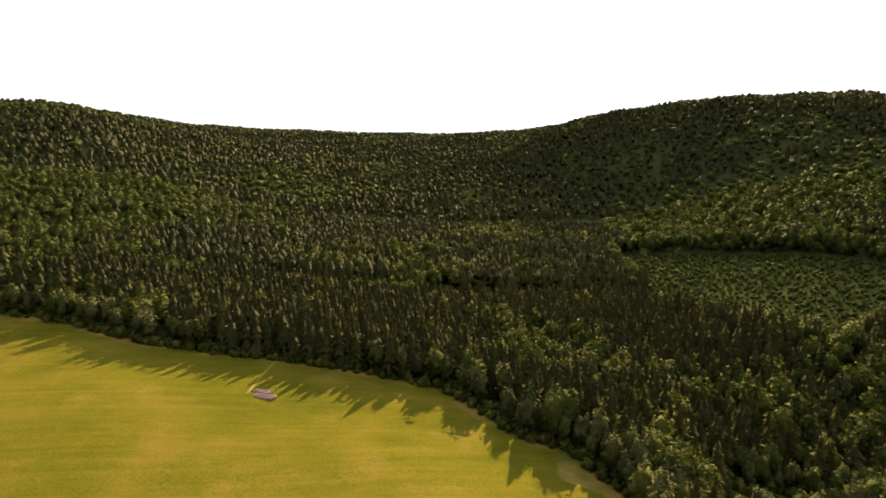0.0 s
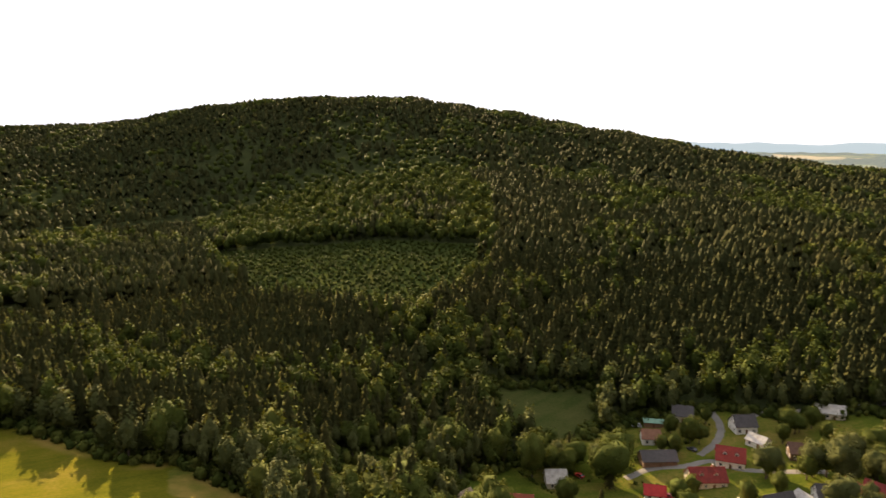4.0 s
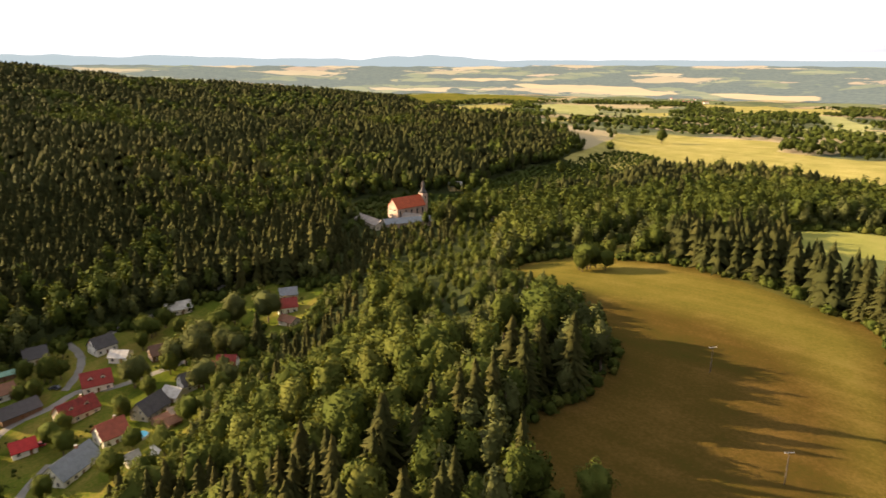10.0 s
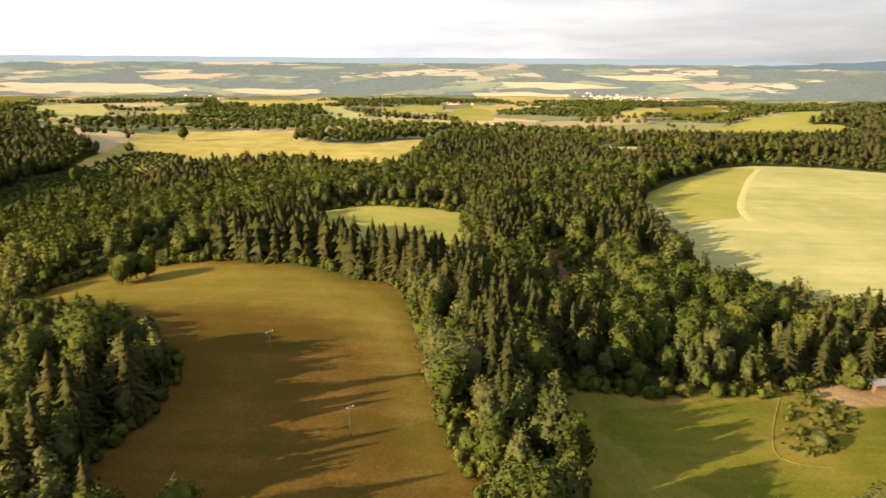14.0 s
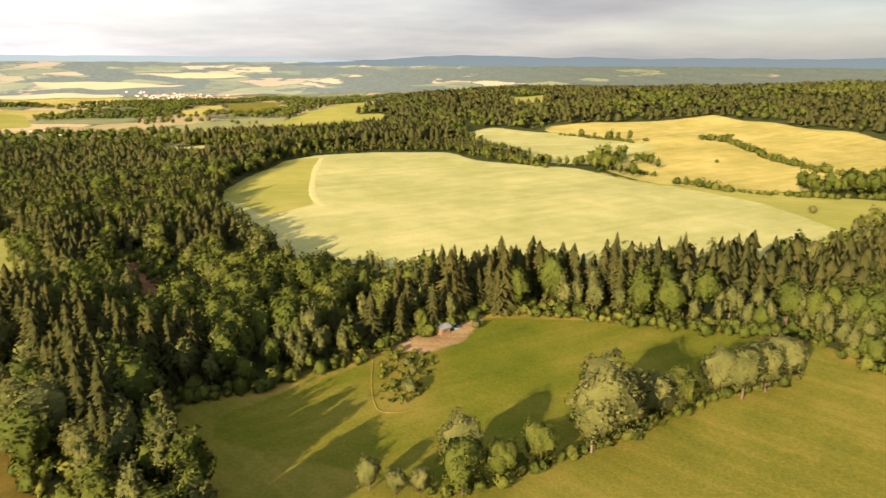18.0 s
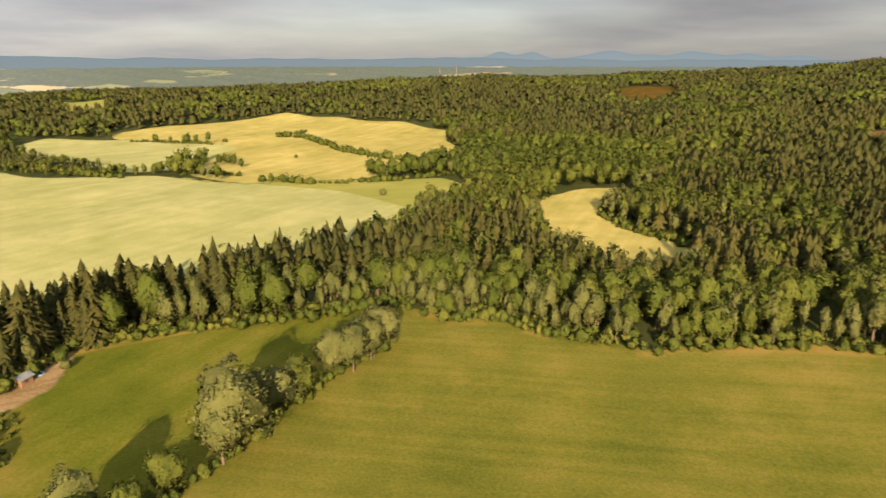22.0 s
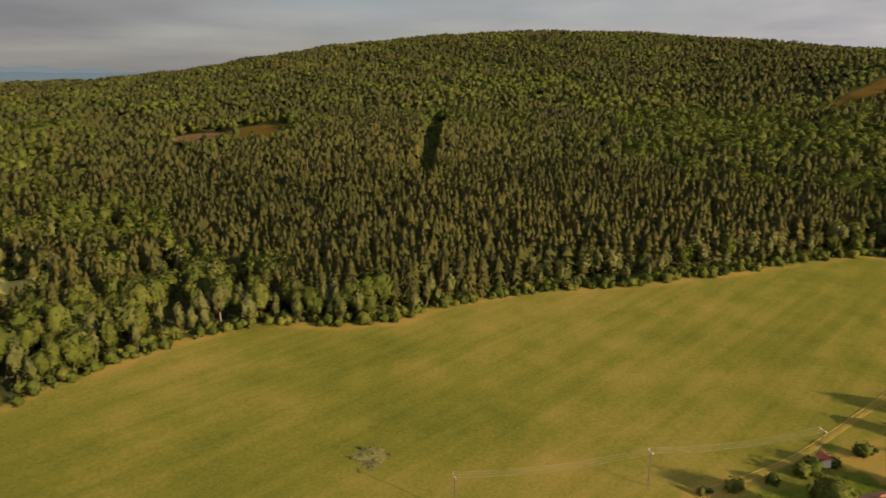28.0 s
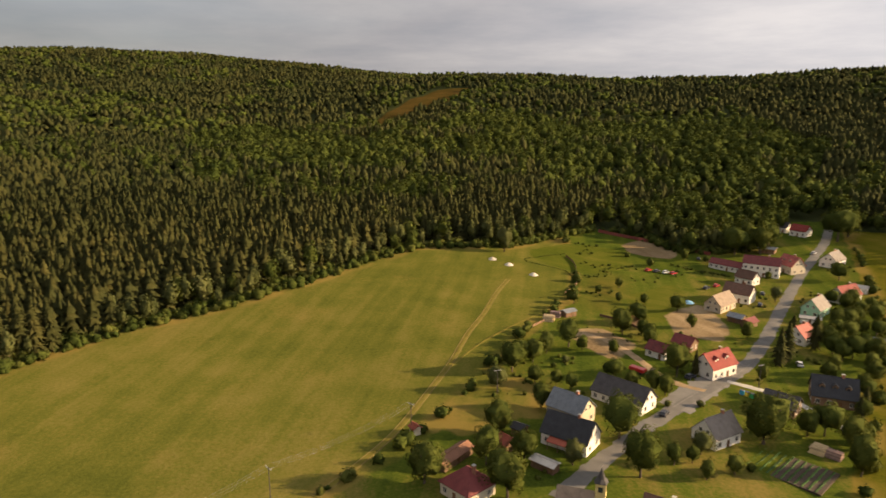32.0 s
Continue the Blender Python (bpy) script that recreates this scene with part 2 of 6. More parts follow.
area("clearing", (467, 99), (497, 88), (522, 66), (526, 35), (527, 17), (504, 8), (465, 27), (436, 40), (432, 55), (437, 78))
area("pasture", (288, -371), (326, -517), (306, -534), (247, -418), (210, -353), (219, -323))
area("dry", (288, -11), (314, -27), (319, -49), (286, -86), (255, -114), (205, -128), (160, -107), (118, -84), (103, -78), (104, -71), (128, -80), (163, -94), (192, -93), (219, -78), (235, -57), (244, -37))
area("dry", (81, -170), (78, -177), (69, -183), (63, -176), (60, -159), (60, -151), (66, -145), (72, -151))
area("scrub", (81, -170), (78, -177), (69, -183), (63, -176), (60, -159), (60, -151), (66, -145), (72, -151))
area("low", (196, 20), (300, 30), (320, -10), (285, -6), (250, -36), (205, -42))
area("low", (175, 60), (210, 88), (300, 80), (310, 50), (240, 48))
area("clearing", (625, -47), (746, -151), (718, -189), (564, -118), (531, -48), (531, -9), (560, 3))
area("low", (160, -172), (176, -192), (222, -226), (206, -232), (150, -190))
area("tall", (330, -95), (301, -140), (253, -160), (224, -168), (198, -137), (220, -104), (270, -80))
area("low", (281, 70), (430, 91), (440, -15), (330, -12), (298, 31))
area("tall", (97, 52), (188, 62), (200, 30), (196, -20), (170, -45), (146, -36), (104, -11))
area("tall", (88, -47), (197, -118), (199, -167), (138, -165), (69, -85))
area("tall", (180, 214), (225, 268), (294, 170), (388, 97), (320, 80), (234, 135))
area("tall", (-234, 299), (-320, 410), (-144, 395), (-30, 339), (26, 299), (89, 244), (56, 139), (36, 146))
area("tall", (55, -206), (64, -257), (25, -282), (-75, -324), (-66, -260), (-19, -233), (38, -215))
area("low", (210, 82), (264, 94), (285, 85), (293, 75), (267, 63), (220, 60), (178, 62))
area("soil", (-237, 151), (-245, 169), (-220, 163), (-209, 153), (-217, 144))
area("soil", (-224, 103), (-225, 113), (-210, 117), (-201, 106), (-212, 103))
area("hay", (-184, 60), (-178, 67), (-168, 58), (-169, 45), (-176, 44))
area("stubble", (529, -7), (562, -52), (551, -70), (520, -62), (511, -22))
area("beech", (175, 793), (287, 915), (509, 878), (551, 867), (435, 564), (321, 415), (190, 593))
area("beech", (-460, 198), (-608, 97), (-716, 85), (-824, 239), (-889, 378), (-760, 549), (-528, 484), (-448, 404), (-434, 320))
area("beech", (-1192, -425), (-1331, -280), (-793, 16), (-659, 129), (-528, 107), (-571, -6), (-861, -179))
area("beech", (-454, 700), (-410, 784), (-280, 880), (-230, 569), (-271, 472), (-276, 418))
area("beech", (-112, -412), (-174, -572), (-278, -575), (-325, -456), (-239, -390), (-180, -373), (-146, -365))
area("low", (239, 92), (266, 96), (297, 90), (326, 80), (353, 64), (276, 57), (236, 72))
area("lawn", (262, 95), (297, 92), (326, 82), (300, 72), (270, 80))
area("beech", (83, 56), (156, 90), (209, 68), (212, 37), (103, 18))
area("row", (325, -92), (301, -138), (253, -156), (224, -168), (198, -139), (220, -106), (270, -82))
area("fir", (321, -95), (301, -136), (253, -153), (224, -165), (202, -137), (220, -108), (270, -84))
area("fir", (65, -264), (26, -289), (-77, -333), (-69, -275), (-20, -252), (40, -226), (55, -223))
area("fir", (-259, -251), (-461, -350), (-675, -395), (-692, -265), (-517, -106), (-376, -1), (-364, 62), (-329, 66), (-283, -10), (-248, -71), (-231, -112), (-222, -181), (-229, -214))
area("fir", (244, -144), (219, -152), (180, -146), (142, -139), (116, -147), (93, -164), (88, -148), (101, -129), (105, -111), (106, -84), (121, -82), (169, -104))
area("mixed", (93, 58), (174, 77), (222, 60), (295, 52), (389, 27), (414, -73), (317, -91), (195, -45), (110, -10))
area("mixed", (400, 14), (560, 20), (526, -192), (386, -460), (223, -356), (286, -165), (325, -57))
area("mixed", (95, -55), (204, -127), (233, -233), (65, -241), (-54, -254), (-177, -177), (-233, -233), (-177, -381), (-108, -509), (-193, -673), (-254, -544), (-235, -348), (-260, -203), (-251, -145), (-144, -160), (-36, -202), (102, -178), (68, -87))
area("stubble", (2386, -746), (2283, -909), (1948, -983), (1671, -842), (1796, -714), (1892, -597))
area("pasture", (1428, -829), (1624, -1037), (1487, -1060), (1256, -888), (1202, -741))
area("pasture", (1154, -822), (1445, -1092), (1404, -1143), (1014, -838), (952, -718), (1069, -768))
area("wheat", (1262, -524), (1090, -583), (941, -647), (900, -624), (945, -581), (1012, -503))
area("wheat", (1708, -807), (1488, -756), (1249, -693), (1090, -583), (1307, -628))
area("stubble", (2395, -1858), (2299, -2050), (2104, -2151), (1935, -1977), (1843, -1753), (1595, -1399), (2154, -1713))
area("stubble", (1613, -1250), (1431, -1275), (1267, -1167), (1233, -1012), (1359, -1061))
area("stubble", (1048, -1234), (1174, -1452), (1194, -1573), (1000, -1301), (907, -1086))
area("hay", (1260, -1680), (1168, -1797), (792, -1241), (858, -1174))
area("stubble", (604, -680), (574, -857), (608, -973), (558, -884), (529, -777), (573, -665))
area("wheat", (569, -598), (514, -616), (433, -606), (420, -549), (469, -545))
area("stubble", (1668, -382), (1719, -460), (1485, -396), (1426, -326))
area("wheat", (1946, -685), (1765, -701), (1588, -618), (1626, -583))
area("hay", (2766, 309), (2905, 156), (2919, -70), (2716, -243), (2240, -153), (2369, 4), (1630, 108), (1366, 107), (2016, 208))
area("stubble", (1635, 60), (1998, -13), (2015, -94), (1504, -57), (1173, 8), (1213, 36))
area("wheat", (2017, -128), (2191, -217), (2089, -324), (1729, -291), (1380, -223), (1409, -185), (1676, -165))
area("stubble", (3415, -155), (3394, -518), (3279, -713), (3001, -842), (2935, -739), (3039, -461), (3249, -214))
area("stubble", (1999, -625), (1803, -854), (1520, -720), (1702, -636))
area("stubble", (3030, -973), (2844, -1347), (2747, -1301), (2636, -1135), (2809, -975))
area("stubble", (1192, -116), (1292, -169), (1065, -135), (1057, -106))
area("stubble", (3669, 183), (3743, -107), (3638, -203), (3533, -4))
area("stubble", (2720, -2292), (2430, -2518), (2122, -2564), (2333, -2253), (2563, -2196))
area("stubble", (2675, -2845), (2446, -3107), (2119, -3074), (2285, -2831))
area("hay", (-172, 42), (-174, 50), (-165, 51), (-162, 43))
area("soil", (-354, 192), (-358, 207), (-335, 212), (-327, 202), (-338, 190))
area("green", (-345, 131), (-357, 157), (-343, 183), (-313, 171), (-304, 149), (-310, 138), (-327, 129))
area("dry", (-296, 139), (-299, 161), (-268, 146), (-247, 127), (-249, 120))
area("green", (-264, 148), (-276, 175), (-256, 168), (-233, 145), (-237, 136))
area("hay", (-185, 58), (-188, 68), (-180, 72), (-167, 66), (-171, 58))
area("green", (97, -120), (101, -127), (88, -150), (76, -179), (64, -208), (24, -221), (-28, -226), (-5, -188), (17, -156), (33, -132), (40, -121))


def inside_by(points, x, y):
    """Signed distance to a ring of corners, positive inside."""
    best, odd = np.full(x.shape, 1e9), np.zeros(x.shape, bool)
    for (ax, ay), (bx, by) in zip(points, np.roll(points, -1, 0)):
        ex, ey = bx - ax, by - ay
        s = np.clip(((x - ax) * ex + (y - ay) * ey) / (ex * ex + ey * ey + 1e-9), 0, 1)
        best = np.minimum(best, np.hypot(x - ax - s * ex, y - ay - s * ey))
        if ay != by:
            odd ^= ((ay > y) != (by > y)) & (x < (bx - ax) * (y - ay) / (by - ay) + ax)
    return np.where(odd, best, -best)


def cover(kind, x, y):
    out = np.full(x.shape, -60.0)
    for points in COVER[kind]:
        near = (x > points[:, 0].min() - 60) & (x < points[:, 0].max() + 60) & (y > points[:, 1].min() - 60) & (y < points[:, 1].max() + 60)
        if near.any():
            out[near] = np.maximum(out[near], inside_by(points, x[near], y[near]))
    return out


OPEN = ("meadow", "hay", "lawn", "brown", "wheat", "stubble", "green", "dry", "pasture", "earth", "soil", "clearing")


def open_land(x, y):
    out = np.full(x.shape, -60.0)
    for kind in OPEN:
        out = np.maximum(out, cover(kind, x, y))
    return out


def eastern(x, y):
    """The low country to the east, beyond the near woods."""
    b, d = np.degrees(np.arctan2(x, y)) % 360, np.hypot(x, y)
    return (b > 84) & (b < 172) & (d > np.interp(b, [84, 93, 100, 140, 156, 172], [1150, 950, 700, 820, 1500, 2300]))


def fill(mesh, co, faces, attrs=()):
    """Mesh from arrays: corners and faces of one size."""
    n = faces.shape[1]
    mesh.vertices.add(len(co))
    mesh.vertices.foreach_set("co", np.ascontiguousarray(co, np.float32).ravel())
    mesh.loops.add(faces.size)
    mesh.loops.foreach_set("vertex_index", np.ascontiguousarray(faces, np.int32).ravel())
    mesh.polygons.add(len(faces))
    mesh.polygons.foreach_set("loop_start", np.arange(0, faces.size, n, dtype=np.int32))
    mesh.polygons.foreach_set("loop_total", np.full(len(faces), n, np.int32))
    for name, values in attrs:
        mesh.attributes.new(name, "FLOAT", "POINT").data.foreach_set("value", np.ascontiguousarray(values, np.float32))
    mesh.update(calc_edges=True)
    return mesh


def patchwork(g, p, scale=0.0040, near=False):
    """Colours of distant plots and copses, greyed and blued to stand for haze."""
    bent = g.add("ShaderNodeVectorMath", operation="MULTIPLY_ADD", i_0=g.add("ShaderNodeTexNoise", i_Scale=0.004, i_Vector=p).outputs["Color"], i_1=(90, 90, 0), i_2=p).outputs[0]
    long = g.add("ShaderNodeVectorMath", operation="MULTIPLY", i_0=bent, i_1=(1.0, 0.62, 0)).outputs[0]
    plots = g.add("ShaderNodeTexVoronoi", i_Vector=long, i_Scale=scale)
    pick = g.add("ShaderNodeSeparateColor", i_0=plots.outputs["Color"])
    hedge = g.add("ShaderNodeTexVoronoi", feature="DISTANCE_TO_EDGE", i_Vector=long, i_Scale=scale).outputs["Distance"]
    wooded = g.add("ShaderNodeAttribute", attribute_name="wooded_dim_country").outputs["Fac"]
    wood_noise = g.math("ADD", g.noise(bent, 0.0024, 5), g.math("MULTIPLY", wooded, 0.09))
    crowns, grain = g.noise(p, 0.05, 4), g.noise(p, 0.012, 4)
    # haze is mixed into these greens and plot colours
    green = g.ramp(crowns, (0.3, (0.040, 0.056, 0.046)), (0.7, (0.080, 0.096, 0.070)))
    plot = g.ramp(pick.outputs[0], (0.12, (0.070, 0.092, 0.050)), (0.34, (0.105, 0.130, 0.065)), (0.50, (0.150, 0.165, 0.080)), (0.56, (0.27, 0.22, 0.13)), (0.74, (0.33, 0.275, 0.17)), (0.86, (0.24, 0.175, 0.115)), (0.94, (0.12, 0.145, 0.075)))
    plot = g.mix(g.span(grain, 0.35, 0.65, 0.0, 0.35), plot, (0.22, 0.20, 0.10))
    plot = g.mix(g.math("MULTIPLY", g.span(hedge, 0.035, 0.02, 0.0, 1.0), g.span(crowns, 0.42, 0.5, 0.0, 1.0)), plot, green)
    if near:
        return plot
    plot = g.mix(g.span(pick.outputs[1], 0.26, 0.25, 0.0, 1.0), plot, green)
    return g.mix(g.span(wood_noise, 0.50, 0.51, 0.0, 1.0), plot, green)


def land_material():
    m = bpy.data.materials.new("open_country")
    m.use_nodes = True
    g = Nodes(m.node_tree)
    p = g.add("ShaderNodeNewGeometry").outputs["Position"]
    edge, fine, wide, patch = g.noise(p, 0.12, 4), g.noise(p, 1.1, 6, 0.7), g.noise(p, 0.018, 4), g.noise(p, 0.06, 5)
    wob = g.math("MULTIPLY", g.math("SUBTRACT", edge, 0.5), 5.0)
    def stripes(angle, across, along):
        """Long streaks on the ground, as mowing or drilling leaves them."""
        spun = g.add("ShaderNodeVectorRotate", rotation_type="Z_AXIS", i_Vector=p, i_Angle=radians(angle)).outputs[0]
        return g.noise(g.add("ShaderNodeVectorMath", operation="MULTIPLY", i_0=spun, i_1=(across, along, 0)).outputs[0], 1.0, 4)

    rows, rows2, rows3 = stripes(80, 0.22, 0.012), stripes(113, 0.20, 0.010), stripes(40, 0.15, 0.012)
    mixed = g.math("ADD", g.math("MULTIPLY", fine, 0.58), g.math("MULTIPLY", patch, 0.42))
    col = g.ramp(mixed, (0.3, (0.018, 0.026, 0.010)), (0.55, (0.040, 0.048, 0.018)), (0.75, (0.075, 0.070, 0.028)))
    # the low eastern country beyond the near woods is paler, in haze-greyed colours
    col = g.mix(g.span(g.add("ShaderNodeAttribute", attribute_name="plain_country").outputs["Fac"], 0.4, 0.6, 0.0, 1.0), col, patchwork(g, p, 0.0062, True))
    looks = {
        "clearing": ((0.020, 0.032, 0.009), (0.038, 0.050, 0.013), (0.066, 0.066, 0.022), rows),
        "lawn": ((0.032, 0.052, 0.008), (0.072, 0.090, 0.012), (0.162, 0.124, 0.034), rows2),
        "meadow": ((0.058, 0.064, 0.007), (0.092, 0.088, 0.009), (0.140, 0.108, 0.018), rows),
        "hay": ((0.060, 0.071, 0.012), (0.101, 0.101, 0.018), (0.160, 0.130, 0.034), rows2),
        "brown": ((0.044, 0.040, 0.008), (0.062, 0.042, 0.010), (0.104, 0.064, 0.018), rows3),
        "wheat": ((0.190, 0.205, 0.076), (0.238, 0.246, 0.104), (0.310, 0.302, 0.145), rows3),
        "stubble": ((0.180, 0.168, 0.048), (0.252, 0.226, 0.072), (0.345, 0.295, 0.112), rows3),
        "green": ((0.046, 0.064, 0.008), (0.074, 0.084, 0.011), (0.122, 0.112, 0.022), rows3),
        "dry": ((0.076, 0.070, 0.013), (0.108, 0.090, 0.018), (0.155, 0.120, 0.030), rows3),
        "pasture": ((0.150, 0.165, 0.040), (0.185, 0.190, 0.050), (0.235, 0.220, 0.070), rows),
        "earth": ((0.052, 0.030, 0.017), (0.088, 0.050, 0.029), (0.140, 0.082, 0.048), rows),
        "soil": ((0.13, 0.090, 0.045), (0.21, 0.150, 0.082), (0.32, 0.24, 0.14), rows),
    }
    for kind, (lo, mid, hi, lines) in looks.items():
        v = g.math("ADD", g.math("MULTIPLY", mixed, 0.52), g.math("ADD", g.math("MULTIPLY", wide, 0.28), g.math("MULTIPLY", lines, 0.20)))
        shade = g.ramp(v, (0.40, lo), (0.5, mid), (0.61, hi))
        reach = g.add("ShaderNodeAttribute", attribute_name="by_" + kind).outputs["Fac"]
        if kind in ("hay", "meadow"):
            # parched patches, and a dry unmown strip along the edge
            parched = g.math("MULTIPLY", g.span(g.noise(p, 0.035, 6, 0.65), 0.55, 0.68, 0.0, 0.40), g.span(fine, 0.40, 0.60, 0.3, 1.0))
            strip = g.math("MULTIPLY", g.span(g.math("ADD", reach, wob), 5.0, 2.0, 0.0, 0.75), g.span(patch, 0.42, 0.56, 0.0, 1.0))
            shade = g.mix(g.math("MAXIMUM", parched, strip), shade, (0.190, 0.134, 0.036))
        f = g.span(g.math("ADD", reach, wob), *((-7.0, 12.0) if kind == "dry" else (-3.6, -2.4)), 0.0, 1.0)
        col = g.mix(f, col, shade)
    b = g.add("ShaderNodeBump", i_Strength=0.8, i_Distance=0.35, i_Height=mixed)
    s = g.add("ShaderNodeBsdfPrincipled", i_Base_Color=col, i_Roughness=0.95, i_Normal=b.outputs[0])
    s.inputs["Specular IOR Level"].default_value = 0.0
    g.add("ShaderNodeOutputMaterial", i_Surface=s.outputs[0])
    return m


def far_material():
    """Distant patchwork of fields and woods with summer haze painted as emission, and blue hills."""
    m = bpy.data.materials.new("distant_country")
    m.use_nodes = True
    g = Nodes(m.node_tree)
    p = g.add("ShaderNodeNewGeometry").outputs["Position"]
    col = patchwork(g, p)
    for kind, look in (("stubble", (0.33, 0.265, 0.14)), ("hay", (0.17, 0.19, 0.085))):
        reach = g.add("ShaderNodeAttribute", attribute_name="by_" + kind).outputs["Fac"]
        col = g.mix(g.span(reach, -8.0, 4.0, 0.0, 1.0), col, look)
    s = g.add("ShaderNodeBsdfPrincipled", i_Base_Color=col, i_Roughness=1.0)
    s.inputs["Specular IOR Level"].default_value = 0.0
    # pale blue emission stands for haze, weaker over the southern bearings
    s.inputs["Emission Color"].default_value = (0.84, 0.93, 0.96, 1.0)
    veil = g.math("MULTIPLY", g.math("SUBTRACT", 1.0, g.math("MULTIPLY", g.add("ShaderNodeAttribute", attribute_name="wooded_dim_country").outputs["Fac"], 0.6)), 0.046)
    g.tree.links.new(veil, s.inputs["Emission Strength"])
    g.add("ShaderNodeOutputMaterial", i_Surface=s.outputs[0])
    return m


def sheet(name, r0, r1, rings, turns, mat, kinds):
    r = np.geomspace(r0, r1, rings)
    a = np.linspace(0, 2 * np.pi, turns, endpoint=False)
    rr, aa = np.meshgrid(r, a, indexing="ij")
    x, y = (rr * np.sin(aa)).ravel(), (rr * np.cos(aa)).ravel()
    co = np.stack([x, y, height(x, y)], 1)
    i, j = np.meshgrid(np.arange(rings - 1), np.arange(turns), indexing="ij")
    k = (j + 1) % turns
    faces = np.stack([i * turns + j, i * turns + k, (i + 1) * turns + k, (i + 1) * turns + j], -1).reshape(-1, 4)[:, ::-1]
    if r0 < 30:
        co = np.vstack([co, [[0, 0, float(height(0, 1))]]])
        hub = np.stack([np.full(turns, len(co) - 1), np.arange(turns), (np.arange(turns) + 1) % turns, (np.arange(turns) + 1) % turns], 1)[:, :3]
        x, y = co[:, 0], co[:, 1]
    me = fill(bpy.data.meshes.new(name), co, faces, [("by_" + k2, cover(k2, x, y)) for k2 in kinds] + [("plain_country", eastern(x, y).astype(float)), ("wooded_dim_country", np.interp(np.degrees(np.arctan2(x, y)) % 360, [150, 172, 238, 250], [0, 1, 1, 0]))])
    me.materials.append(mat)
    me.polygons.foreach_set("use_smooth", np.ones(len(me.polygons), bool))
    if r0 < 30:
        bm = bmesh.new()
        bm.from_mesh(me)
        bm.verts.ensure_lookup_table()
        for q in hub:
            bm.faces.new([bm.verts[int(v)] for v in q[::-1]])
        bm.to_mesh(me)
        bm.free()
    return new(name, me)


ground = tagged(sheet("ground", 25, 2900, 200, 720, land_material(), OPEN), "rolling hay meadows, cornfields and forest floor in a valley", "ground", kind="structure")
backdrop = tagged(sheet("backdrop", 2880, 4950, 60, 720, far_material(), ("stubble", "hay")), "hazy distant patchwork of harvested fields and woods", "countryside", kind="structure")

# ---- woods ----
def conifer(rng, tiers, tips, trunk=True):
    """A spruce one unit high: a thin stem and drooping whorls of branches. Returns corners, triangles and whether each is bark."""
    co, tri, bark = [], [], []
    if trunk:
        for h, r in ((0, 0.016), (0.5, 0.010)):
            for k in range(5):
                co.append((r * math.cos(k * 1.2566), r * math.sin(k * 1.2566), h))
        for k in range(5):
            n = (k + 1) % 5
            tri += [(k, n, 5 + n), (k, 5 + n, 5 + k)]
        bark += [1] * 10
    for i in range(tiers):
        f = i / tiers
        low = 0.07 + 0.87 * f
        rad = (0.160 * min(1.0, (1 - f) / 0.74) ** 0.80 + 0.010) * rng.uniform(0.80, 1.20)
        rise = 0.87 / tiers * (1.5 if tiers > 5 else 1.9) + 0.02
        c = len(co)
        lean = rng.uniform(-0.006, 0.006)
        co.append((lean, -lean, min(low + rise, 1.0)))
        n, spin = 2 * tips, rng.uniform(0, 6)
        for k in range(n):
            r = rad * (rng.uniform(0.72, 1.28) if k % 2 == 0 else rng.uniform(0.30, 0.52))
            z = low - (0.045 if k % 2 == 0 else -0.035) * (1 - f) + rng.uniform(-0.018, 0.018)
            a = spin + (k + rng.uniform(-0.3, 0.3)) * 2 * math.pi / n
            co.append((r * math.cos(a), r * math.sin(a), z))
        for k in range(n):
            tri.append((c, c + 1 + k, c + 1 + (k + 1) % n))
            bark.append(0)
    co = np.array(co)
    nor = co * (1, 1, 0) / (np.linalg.norm(co[:, :2], axis=1)[:, None] + 1e-4) + np.array((0, 0, 0.55)) + np.array([[rng.gauss(0, 0.22) for _ in range(3)] for _ in co])
    return co, np.array(tri), np.array(bark, bool), nor


def spindle(rng, rings, sides):
    """A distant spruce one unit high: a ragged narrow crown with a blunt tip."""
    co, tri = [], []
    for h, r in rings:
        spin = rng.uniform(0, 6)
        for k in range(sides):
            a = spin + (k + rng.uniform(-0.25, 0.25)) * 2 * math.pi / sides
            q = r * rng.uniform(0.72, 1.28)
            co.append((q * math.cos(a), q * math.sin(a), h + rng.uniform(-0.06, 0.06)))
    co.append((rng.uniform(-0.01, 0.01), rng.uniform(-0.01, 0.01), 1.0))
    for i in range(len(rings) - 1):
        for k in range(sides):
            a, b = i * sides + k, i * sides + (k + 1) % sides
            tri += [(a, b, b + sides), (a, b + sides, a + sides)]
    top = (len(rings) - 1) * sides
    tri += [(top + k, top + (k + 1) % sides, len(co) - 1) for k in range(sides)]
    co = np.array(co)
    nor = co * (1, 1, 0) / (np.linalg.norm(co[:, :2], axis=1)[:, None] + 1e-4) + np.outer(0.22 + 0.5 * co[:, 2] ** 2, (0, 0, 1)) + np.array([[rng.gauss(0, 0.12) for _ in range(3)] for _ in co])
    return co, np.array(tri), np.zeros(len(tri), bool), nor


